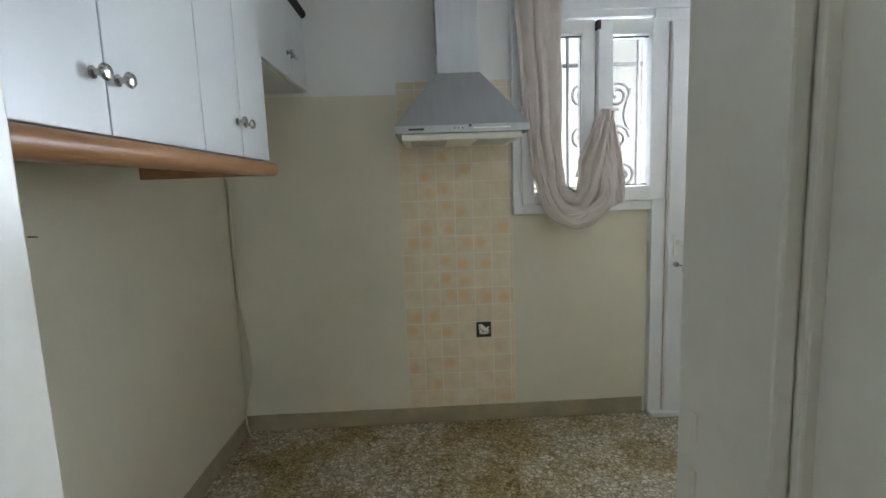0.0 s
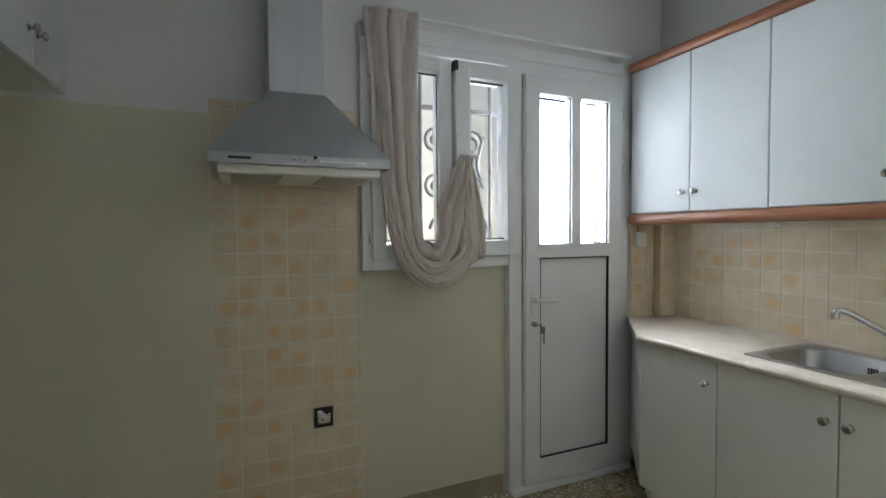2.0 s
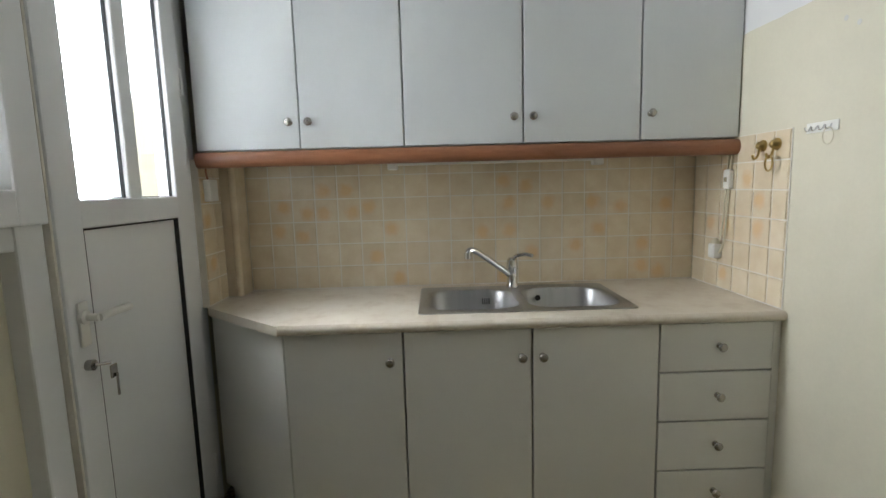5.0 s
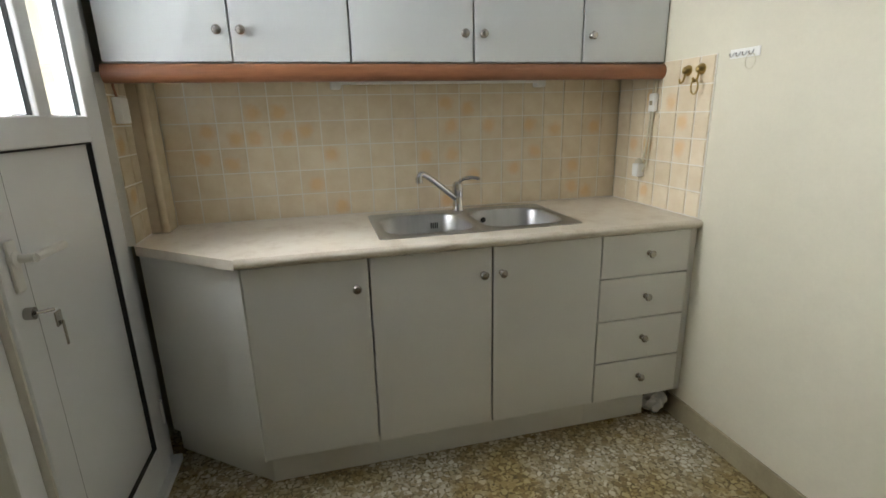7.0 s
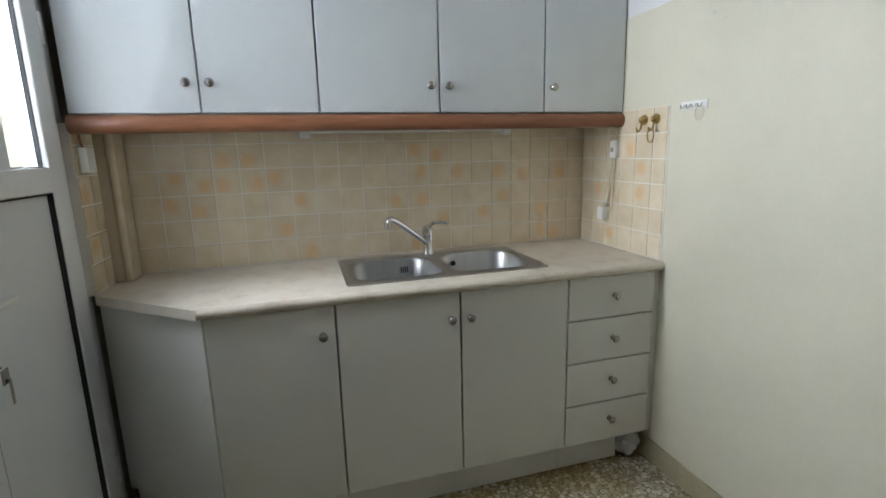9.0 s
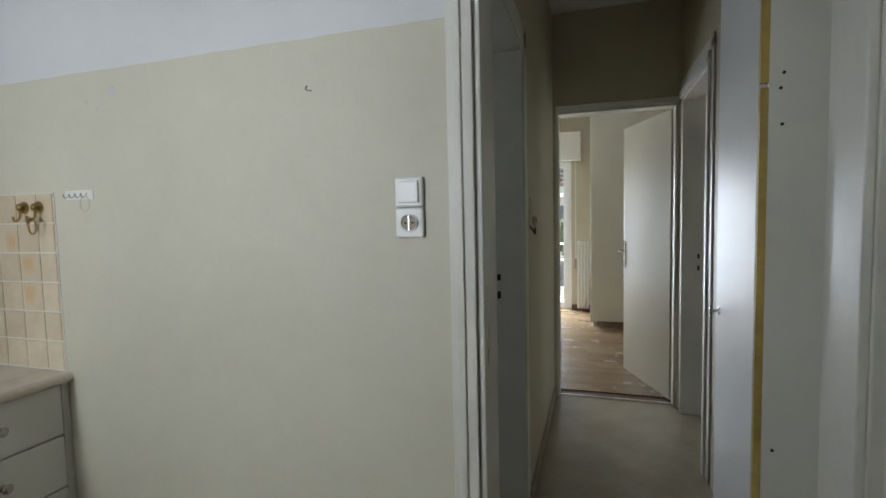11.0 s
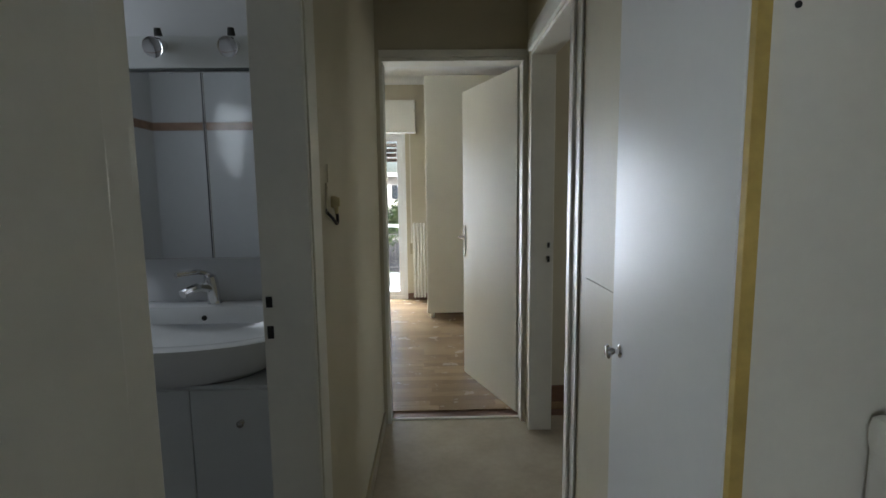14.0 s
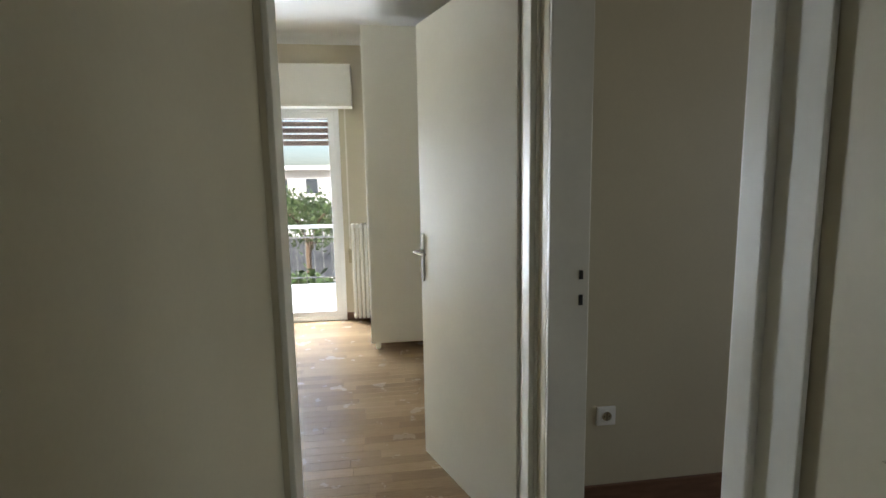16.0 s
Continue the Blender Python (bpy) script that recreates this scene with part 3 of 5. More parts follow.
def curtain():
    """Cloth bunched at one end of the rod, swept down in a heavy belly and hitched over the window handle."""
    bm = bmesh.new()
    cloth_strip(bm,
                [(0.830, 3.0, 2.37), (0.832, 2.995, 2.10), (0.842, 2.99, 1.80), (0.862, 2.985, 1.52), (0.895, 2.98, 1.33), (0.955, 2.975, 1.245), (1.035, 2.97, 1.235), (1.095, 2.965, 1.33), (1.115, 2.965, 1.48), (1.150, 2.965, 1.63), (1.178, 2.965, 1.735)],
                [0.125, 0.115, 0.105, 0.088, 0.080, 0.098, 0.100, 0.092, 0.085, 0.060, 0.035],
                [(1, 0, 0), (1, 0, 0), (1, 0, 0.05), (1, 0, 0.2), (0.8, 0, 0.6), (0.35, 0, 0.95), (-0.2, 0, 1), (-0.8, 0, 0.55), (-1, 0, 0.2), (-1, 0, 0.2), (-1, 0, 0.1)],
                110, 110, 3.7, 0.05, 4.6)
    # a second lap of cloth that swings lower and crosses the belly
    cloth_strip(bm,
                [(0.770, 2.985, 2.05), (0.790, 2.965, 1.70), (0.825, 2.95, 1.42), (0.885, 2.935, 1.24), (0.965, 2.925, 1.175), (1.060, 2.925, 1.185), (1.150, 2.93, 1.25), (1.195, 2.945, 1.34)],
                [0.020, 0.030, 0.036, 0.042, 0.045, 0.050, 0.042, 0.022],
                [(1, 0, 0), (1, 0, 0.05), (0.95, 0, 0.3), (0.6, 0, 0.8), (0.1, 0, 1), (-0.3, 0, 0.95), (-0.75, 0, 0.65), (-0.9, 0, 0.4)],
                40, 80, 1.2, 0.022, 2.2)
    # the loose end hanging from the handle
    cloth_strip(bm,
                [(1.170, 2.955, 1.738), (1.182, 2.95, 1.62), (1.195, 2.945, 1.46), (1.205, 2.94, 1.32), (1.205, 2.94, 1.235)],
                [0.030, 0.045, 0.056, 0.066, 0.062],
                [(1, 0, 0.1), (1, 0, 0.1), (1, 0, 0.2), (1, 0, 0.35), (1, 0, 0.5)],
                50, 50, 7.9, 0.03, 3.1)
    ob = single("curtain", bm, M_cloth, "greige curtain gathered aside and tucked over the window handle", "curtain", smooth=True)
    mod = ob.modifiers.new("thick", "SOLIDIFY")
    mod.thickness = 0.003
    return ob


curtain()

# ---- cooker hood and the open wall socket ----
hood = thing("cooker_hood", (0.40, N, 1.6), "grey steel chimney cooker hood on the tiled wall", "cooker hood")
HX0, HX1, HY = 0.092, 0.700, 2.60
bm = bmesh.new()
lo = [bm.verts.new(p) for p in ((HX0, HY, 1.648), (HX1, HY, 1.648), (HX1, N - 0.008, 1.648), (HX0, N - 0.008, 1.648))]
hi = [bm.verts.new(p) for p in ((0.295, 2.81, 1.915), (0.505, 2.81, 1.915), (0.505, N - 0.008, 1.915), (0.295, N - 0.008, 1.915))]
for k in range(4):
    bm.faces.new((lo[k], lo[(k + 1) % 4], hi[(k + 1) % 4], hi[k]))
bm.faces.new(hi)
bm.faces.new(list(reversed(lo)))
part("canopy", bm, M_hood, hood)
part("rim", solid(HX0, HX1, HY - 0.002, N - 0.008, 1.612, 1.648, 0.004), M_hood, hood)
part("underside", solid(HX0 + 0.03, HX1 - 0.03, HY + 0.03, N - 0.03, 1.585, 1.613, 0.003), M_plastic, hood, "pale filter tray")
for x in (0.16, 0.47):
    part("filter", solid(x, x + 0.17, HY + 0.06, N - 0.1, 1.582, 1.588, 0.002), M_steel, hood)
part("chimney", solid(0.298, 0.502, 2.815, N - 0.008, 1.91, 2.62, 0.003), M_hood, hood)
part("switch_slot", solid(0.155, 0.225, HY - 0.004, HY, 1.626, 1.634, 0.001), M_dark, hood)
part("switch_slot", solid(0.445, 0.61, HY - 0.004, HY, 1.627, 1.633, 0.001), M_plastic, hood)
for x in (0.36, 0.378, 0.396):
    part("button", cyl(bmesh.new(), (x, HY, 1.631), (x, HY - 0.006, 1.631), 0.004, n=10), M_nickel, hood)
part("knob", cyl(bmesh.new(), (0.43, HY, 1.64), (0.43, HY - 0.012, 1.64), 0.006, n=12), M_dark, hood)
sockt = thing("open_wall_socket", (0.52, N, 0.55), "open wall box with loose wires in the tiles", "wall socket")
bm = bmesh.new()
for a in ((0.478, 0.562, 0.508, 0.516), (0.478, 0.562, 0.588, 0.596), (0.478, 0.486, 0.516, 0.588), (0.554, 0.562, 0.516, 0.588)):
    box(bm, a[0], a[1], N - 0.016, N - 0.007, a[2], a[3], 0.001)
part("box_rim", bm, M_dark, sockt)
part("box_back", solid(0.486, 0.554, N - 0.009, N - 0.0065, 0.516, 0.588), M_dark, sockt)
for k, (mt, o) in enumerate(((M_plastic, 0.0), (M_plastic, 0.018), (M_cable, -0.014))):
    part("wire", tube(bmesh.new(), [(0.50 + o * 0.3, N - 0.01, 0.58), (0.515 + o, N - 0.03, 0.56), (0.545, N - 0.025, 0.55 + o), (0.515, N - 0.02, 0.53), (0.495, N - 0.018, 0.545 + o)], 0.005), mt, sockt, "", True)

# cable running down the corner
cb = single("corner_cable", tube(bmesh.new(), [(-0.85, 3.07, 1.45), (-0.852, 3.072, 1.1), (-0.846, 3.066, 0.80), (-0.82, 3.05, 0.62), (-0.795, 3.03, 0.48), (-0.80, 3.03, 0.34), (-0.84, 3.03, 0.20), (-0.855, 3.04, 0.10), (-0.83, 3.02, 0.012), (-0.78, 2.98, 0.008)], 0.006), M_cable, "thin cream cable hanging down the corner to the floor", "cable", smooth=True)


# ---- cabinets ----
def knob(parent, base, axis, size=1.0, mat=None):
    prof = [(0, 0.011), (0.003, 0.011), (0.006, 0.006), (0.016, 0.006), (0.019, 0.0135), (0.024, 0.0155), (0.029, 0.012), (0.031, 0.004)]
    return part("knob", lathe(bmesh.new(), base, axis, [(d * size, r * size) for d, r in prof]), mat or M_nickel, parent, "round nickel knob", True)


# sink side: wall units
UX = 2.252
ZB, ZT = 1.475, 2.272
us = [3.010, 2.620, 2.232, 1.783, 1.340, 0.963]
units = [(us[0], us[2], [us[1]]), (us[2], us[4], [us[3]]), (us[4], us[5], [])]
knobs_u = {0: us[1] + 0.036, 1: us[1] - 0.036, 2: us[3] + 0.038, 3: us[3] - 0.034, 4: us[4] - 0.035}
d = 0
for y1, y0, cuts in units:
    cab = thing("wall_cabinet", (2.4, (y0 + y1) / 2, ZB), "white laminate wall cabinet over the sink", "cabinet", "sink wall cabinets")
    part("body", solid(UX + 0.022, E - 0.001, y0 + 0.001, y1 - 0.001, ZB, ZT, 0.002), M_lam, cab)
    stops = [y1, *cuts, y0]
    for a, b in zip(stops, stops[1:]):
        dr = part("door", solid(UX, UX + 0.019, b + 0.003, a - 0.003, ZB + 0.004, ZT - 0.004, 0.003), M_lam, cab)
        knob(dr, (UX, knobs_u[d], 1.575), (-1, 0, 0))
        d += 1
bm = bmesh.new()
cyl(bm, (2.262, 0.965, 1.445), (2.262, 3.012, 1.445), 0.03, n=20)
rail = thing("cabinet_light_rail", (2.27, 1.99, 1.416), "rounded brown wooden rail under the wall cabinets", "trim")
part("nosing", bm, M_brown, rail, "", True)
part("backing", solid(2.263, 2.30, 0.966, 3.011, 1.417, 1.473), M_brown, rail)
bm = bmesh.new()
cyl(bm, (2.258, 0.965, 2.298), (2.258, 3.012, 2.298), 0.026, n=20)
box(bm, 2.258, E - 0.002, 0.965, 3.012, 2.275, 2.322)
single("cabinet_cornice", bm, M_brown, "rounded brown wooden cornice on the wall cabinets", "trim", smooth=True)
fl = thing("under_cabinet_light", (2.4, 1.95, 1.42), "white strip lamp below the wall cabinets, switched off", "lamp")
part("housing", solid(2.36, 2.40, 1.45, 2.30, 1.412, 1.446, 0.006), M_plastic, fl)
part("end_cap", solid(2.355, 2.405, 2.27, 2.31, 1.395, 1.446, 0.006), M_plastic, fl)
part("end_cap", solid(2.355, 2.405, 1.44, 1.48, 1.395, 1.446, 0.006), M_plastic, fl)
bm = bmesh.new()
box(bm, 2.30, E - 0.003, 0.966, 3.01, 1.448, 1.474)
single("cabinet_bottom_board", bm, M_lam, "pale board under the wall cabinets", "board")

# sink side: base units
LX = 1.968
ls = [2.645, 2.244, 1.809, 1.376, 0.985]
toe = 0.135
corner = thing("corner_base_cabinet", (2.3, 2.7, 0), "off-white angled end cabinet beside the balcony door", "cabinet", "sink base cabinets")
part("body", prism(bmesh.new(), [(LX + 0.022, ls[0]), (LX + 0.028, ls[0] + 0.004), (2.286, 3.017), (E - 0.004, 3.017), (E - 0.004, ls[1] + 0.002), (LX + 0.022, ls[1] + 0.002)], toe, 0.846), M_lam_low, corner)
part("side_panel", prism(bmesh.new(), [(LX, ls[0] + 0.002), (LX + 0.013, ls[0] - 0.008), (2.288, 3.005), (2.27, 3.017)], toe, 0.846), M_lam_low, corner)
part("plinth", prism(bmesh.new(), [(LX + 0.06, ls[1] + 0.002), (LX + 0.06, ls[0] - 0.012), (2.33, 3.016), (2.35, 3.012), (LX + 0.08, ls[0] - 0.025), (LX + 0.08, ls[1] + 0.002)], 0.002, toe - 0.002), M_lam_low, corner)
dr = part("door", solid(LX, LX + 0.019, ls[1] + 0.003, ls[0] - 0.004, toe + 0.003, 0.843, 0.003), M_lam_low, corner)
knob(dr, (LX, 2.288, 0.745), (-1, 0, 0))
sinkc = thing("sink_base_cabinet", (2.2, 1.8, 0), "off-white double-door cabinet under the sink", "cabinet", "sink base cabinets")
bm = bmesh.new()
box(bm, LX + 0.022, E - 0.004, ls[3] + 0.001, ls[3] + 0.019, toe, 0.846)
box(bm, LX + 0.022, E - 0.004, ls[1] - 0.019, ls[1] - 0.001, toe, 0.846)
box(bm, LX + 0.022, E - 0.004, ls[3] + 0.019, ls[1] - 0.019, toe, toe + 0.018)
part("body", bm, M_lam_low, sinkc)
for a, b, ky in ((ls[1], ls[2], ls[2] + 0.036), (ls[2], ls[3], ls[2] - 0.034)):
    dr = part("door", solid(LX, LX + 0.019, b + 0.003, a - 0.003, toe + 0.003, 0.843, 0.003), M_lam_low, sinkc)
    knob(dr, (LX, ky, 0.747), (-1, 0, 0))
part("plinth", solid(LX + 0.06, LX + 0.078, ls[3] + 0.001, ls[1] + 0.001, 0.002, toe - 0.002), M_lam_low, sinkc)
drw = thing("drawer_cabinet", (2.2, 1.17, 0), "off-white cabinet with four drawers beside the wall", "cabinet", "sink base cabinets")
part("body", solid(LX + 0.022, E - 0.004, ls[4] + 0.001, ls[3] - 0.001, toe, 0.846, 0.002), M_lam_low, drw)
zs = [0.845, 0.672, 0.494, 0.312, toe]
for k in range(4):
    f = part("drawer_front", solid(LX, LX + 0.019, ls[4] + 0.004, ls[3] - 0.003, zs[k + 1] + 0.003, zs[k] - 0.003, 0.003), M_lam_low, drw)
    knob(f, (LX, 1.172, (0.763, 0.587, 0.410, 0.235)[k]), (-1, 0, 0))
part("plinth", solid(LX + 0.06, LX + 0.078, 1.09, ls[3] - 0.001, 0.002, toe - 0.002), M_lam_low, drw)
part("filler", solid(LX + 0.004, LX + 0.022, S + 0.001, ls[4], toe, 0.846, 0.001), M_lam_low, drw)

# worktop with the sink cut-out
SX0, SX1, SY0, SY1 = 2.046, 2.486, 1.412, 2.194
CF, CT = 1.945, 0.880
bm = bmesh.new()
zt0 = 0.847
box(bm, CF + 0.012, SX0 + 0.02, S + 0.002, 2.655, zt0, CT)
box(bm, SX1 - 0.02, E - 0.001, S + 0.002, 2.655, zt0, CT)
box(bm, SX0 + 0.02, SX1 - 0.02, S + 0.002, SY0 + 0.02, zt0, CT)
box(bm, SX0 + 0.02, SX1 - 0.02, SY1 - 0.02, 2.655, zt0, CT)
prism(bm, [(CF + 0.002, 2.655), (2.252, 3.020), (2.44, 3.020), (2.44, 2.955), (E - 0.001, 2.955), (E - 0.001, 2.655)], zt0, CT)
wt = thing("worktop", (2.25, 1.8, 0.847), "pale beige marbled worktop with an angled end", "worktop")
part("slab", bm, M_worktop, wt, "", True)
part("front_edge", cyl(bmesh.new(), (CF + 0.0165, S + 0.002, 0.8635), (CF + 0.0165, 2.655, 0.8635), 0.0165, n=16), M_worktop, wt, "rounded front edge", True)

# steel double sink
sink = thing("kitchen_sink", (2.26, 1.8, 0.88), "brushed steel double bowl sink set in the worktop", "sink")


def rounded(cx, cy, hx, hy, r, n=6):
    out = []
    for qx, qy, a0 in ((1, 1, 0), (-1, 1, 90), (-1, -1, 180), (1, -1, 270)):
        for k in range(n + 1):
            a = radians(a0 + 90 * k / n)
            out.append((cx + qx * (hx - r) + r * math.cos(a), cy + qy * (hy - r) + r * math.sin(a)))
    return out


def bowl(cx, cy, hx, hy):
    bm = bmesh.new()
    loops = []
    for inset, z, r in ((-0.006, 0.8845, 0.085), (0.0, 0.883, 0.08), (0.006, 0.874, 0.078), (0.014, 0.76, 0.07), (0.035, 0.735, 0.06), (0.12, 0.727, 0.03)):
        loops.append([bm.verts.new((x, y, z)) for x, y in rounded(cx, cy, hx - inset, hy - inset, r)])
    for a, b in zip(loops, loops[1:]):
        for k in range(len(a)):
            j = (k + 1) % len(a)
            bm.faces.new((a[k], a[j], b[j], b[k]))
    bm.faces.new(loops[-1])
    return bm


BX, BHX, BHY = 2.255, 0.165, 0.168
for cy in (1.99, 1.615):
    bo = part("bowl", bowl(BX, cy, BHX, BHY), M_steel, sink, "", True)
    part("drain", lathe(bmesh.new(), (BX, cy, 0.7275), (0, 0, 1), [(0, 0.04), (0.002, 0.04), (0.003, 0.03), (0.001, 0.012)]), M_chrome, bo, "", True)
for k in range(4):
    part("overflow_slot", solid(BX + 0.1375, BX + 0.1455, 1.905 + k * 0.009, 1.909 + k * 0.009, 0.825, 0.85, 0.001), M_dark, sink)
part("overflow_ring", lathe(bmesh.new(), (BX + 0.142, 1.70, 0.845), (-1, 0, 0), [(0, 0.012), (0.004, 0.011), (0.004, 0.006)]), M_dark, sink, "", True)
# deck: outline with the two bowl openings
bm = bmesh.new()
rim = [bm.verts.new((x, y, 0.8835)) for x, y in rounded((SX0 + SX1) / 2, (SY0 + SY1) / 2, (SX1 - SX0) / 2, (SY1 - SY0) / 2, 0.02)]
es = [bm.edges.new((rim[k], rim[(k + 1) % len(rim)])) for k in range(len(rim))]
for cy in (1.99, 1.615):
    lp = [bm.verts.new((x, y, 0.8835)) for x, y in rounded(BX, cy, BHX + 0.003, BHY + 0.003, 0.083)]
    es += [bm.edges.new((lp[k], lp[(k + 1) % len(lp)])) for k in range(len(lp))]
bmesh.ops.triangle_fill(bm, use_beauty=True, edges=es)
low = [bm.verts.new((v.co.x, v.co.y, 0.8805)) for v in rim]
for k in range(len(rim)):
    j = (k + 1) % len(rim)
    bm.faces.new((rim[k], rim[j], low[j], low[k]))
part("deck", bm, M_steel, sink)
tap = thing("kitchen_tap", (2.44, 1.80, 0.884), "chrome single-lever tap with a long swivel spout", "tap")
part("base", lathe(bmesh.new(), (2.445, 1.80, 0.884), (0, 0, 1), [(0, 0.026), (0.01, 0.026), (0.016, 0.022), (0.075, 0.022), (0.09, 0.024), (0.12, 0.022), (0.13, 0.012)]), M_chrome, tap, "", True)
part("spout", tube(bmesh.new(), [(2.445, 1.805, 0.935), (2.40, 1.865, 0.985), (2.35, 1.93, 1.037), (2.318, 1.972, 1.066), (2.303, 1.992, 1.068), (2.298, 1.998, 1.052)], 0.0125, 10), M_chrome, tap, "", True)
part("spout_tip", cyl(bmesh.new(), (2.298, 1.999, 1.060), (2.298, 1.999, 1.036), 0.014), M_chrome, tap, "", True)
part("lever", tube(bmesh.new(), [(2.445, 1.80, 1.0), (2.42, 1.785, 1.025), (2.39, 1.755, 1.034), (2.36, 1.73, 1.032)], 0.008), M_chrome, tap, "", True)

# ---- stove-side cabinets on the west wall ----
WXF, WB, WT = -0.338, 1.485, 2.285
for y0, cut, y1, ks in ((0.972, 1.312, 1.685, (1.276, 1.345)), (1.685, 1.945, 2.195, (1.912, 1.978))):
    cab = thing("wall_cabinet", (-0.6, (y0 + y1) / 2, WB), "white laminate wall cabinet above the bare wall", "cabinet", "west wall cabinets")
    part("body", solid(W + 0.001, WXF - 0.022, y0 + 0.001, y1 - 0.001, WB, WT, 0.002), M_lam, cab)
    for a, b, ky in ((y0, cut, ks[0]), (cut, y1, ks[1])):
        dr = part("door", solid(WXF - 0.019, WXF, a + 0.002, b - 0.002, WB + 0.004, WT - 0.004, 0.003), M_lam, cab)
        knob(dr, (WXF, ky, 1.592), (1, 0, 0))
bm = bmesh.new()
cyl(bm, (-0.336, 0.972, 1.46), (-0.336, 2.205, 1.46), 0.025, n=20)
box(bm, -0.36, -0.336, 0.972, 2.205, 1.436, 1.484)
box(bm, -0.80, -0.336, 2.181, 2.2045, 1.437, 1.484, 0.003)
single("west_light_rail", bm, M_tan, "rounded tan wooden rail under the west cabinets", "trim", smooth=True)
cab = thing("wall_cabinet", (-0.6, 2.65, 1.9), "small high white wall cabinet in the corner", "cabinet", "west wall cabinets")
part("body", solid(W + 0.001, -0.412, 2.198, N - 0.002, 1.895, 2.272, 0.002), M_lam, cab)
for a, b, ky in ((2.198, 2.775, 2.74), (2.775, N - 0.002, 2.81)):
    dr = part("door", solid(-0.41, -0.391, a + 0.002, b - 0.002, 1.899, 2.268, 0.003), M_lam, cab)
    knob(dr, (-0.391, ky, 2.01), (1, 0, 0))
bm = bmesh.new()
cyl(bm, (-0.395, 2.198, 2.297), (-0.395, N - 0.002, 2.297), 0.024, n=16)
box(bm, W + 0.002, -0.395, 2.198, N - 0.002, 2.275, 2.32)
single("corner_cabinet_cornice", bm, M_dark, "dark wooden cornice on the corner cabinet", "trim", smooth=True)
bm = bmesh.new()
cyl(bm, (-0.34, 0.972, 2.312), (-0.34, 2.196, 2.312), 0.024, n=16)
box(bm, W + 0.002, -0.34, 0.972, 2.196, 2.288, 2.335)
single("west_cornice", bm, M_tan, "tan wooden cornice on the west cabinets", "trim", smooth=True)
single("wall_hook", tube(bmesh.new(), [(W, 1.75, 1.28), (W + 0.012, 1.75, 1.28), (W + 0.014, 1.765, 1.278)], 0.0018), M_dark, "small dark nail in the cream wall", "nail")

# ---- small things of the sink corner ----
sw = thing("light_switch", (0.715, S, 1.44), "white rocker light switch on the cream wall", "switch")


def plate(parent, x, z, y=S, s=0.076, sgn=1):
    part("plate", solid(x - s / 2, x + s / 2, min(y, y + sgn * 0.011), max(y, y + sgn * 0.011), z - s / 2, z + s / 2, 0.006), M_plastic, parent)


plate(sw, 0.712, 1.437)
part("rocker", solid(0.685, 0.739, S + 0.010, S + 0.0165, 1.410, 1.464, 0.003), M_plastic, sw)
so = thing("wall_socket", (0.715, S, 1.36), "white wall socket below the light switch", "wall socket")


def socket(parent, x, z, y, sgn, s=0.076):
    plate(parent, x, z, y, s, sgn)
    part("rim", lathe(bmesh.new(), (x, y + sgn * 0.0105, z), (0, sgn, 0), [(0, 0.024), (0.004, 0.024), (0.005, 0.021), (0.001, 0.0195)], 24), M_plastic, parent, "", True)
    # Flat olive disc; the shade inside the well is put in by colour.
    part("well", cyl(bmesh.new(), (x, y + sgn * 0.0108, z), (x, y + sgn * 0.0125, z), 0.0192, n=24), M_skirt, parent, "round socket well, its shade put in as olive colour")
    for dx in (-0.0095, 0.0095):
        part("pin_hole", cyl(bmesh.new(), (x + dx, y + sgn * 0.0126, z), (x + dx, y + sgn * 0.0134, z), 0.003, n=10), M_dark, parent)
    part("earth_clip", solid(x - 0.002, x + 0.002, min(y + sgn * 0.0127, y + sgn * 0.015), max(y + sgn * 0.0127, y + sgn * 0.015), z - 0.018, z + 0.018), M_nickel, parent)


socket(so, 0.712, 1.360, S, 1)
single("wall_nail", tube(bmesh.new(), [(0.985, S, 1.715), (0.985, S + 0.025, 1.712), (0.978, S + 0.03, 1.72)], 0.0022), M_nickel, "bent nail in the cream wall", "nail")
hk = thing("hook_strip", (1.86, S, 1.47), "clear adhesive strip with four small chrome hooks", "hook")
part("strip", solid(1.795, 1.915, S + 0.0005, S + 0.004, 1.455, 1.485, 0.001), M_plastic, hk)
for k in range(4):
    x = 1.897 - k * 0.026
    part("hook", tube(bmesh.new(), [(x, S + 0.004, 1.475), (x, S + 0.012, 1.462), (x, S + 0.02, 1.462), (x, S + 0.022, 1.472)], 0.0022, 6), M_chrome, hk)
part("loop", tube(bmesh.new(), [(1.818 + 0.02 * math.cos(a * 0.7), S + 0.014, 1.44 + 0.024 * math.sin(a * 0.7)) for a in range(10)], 0.0012, 6), M_cable, hk)
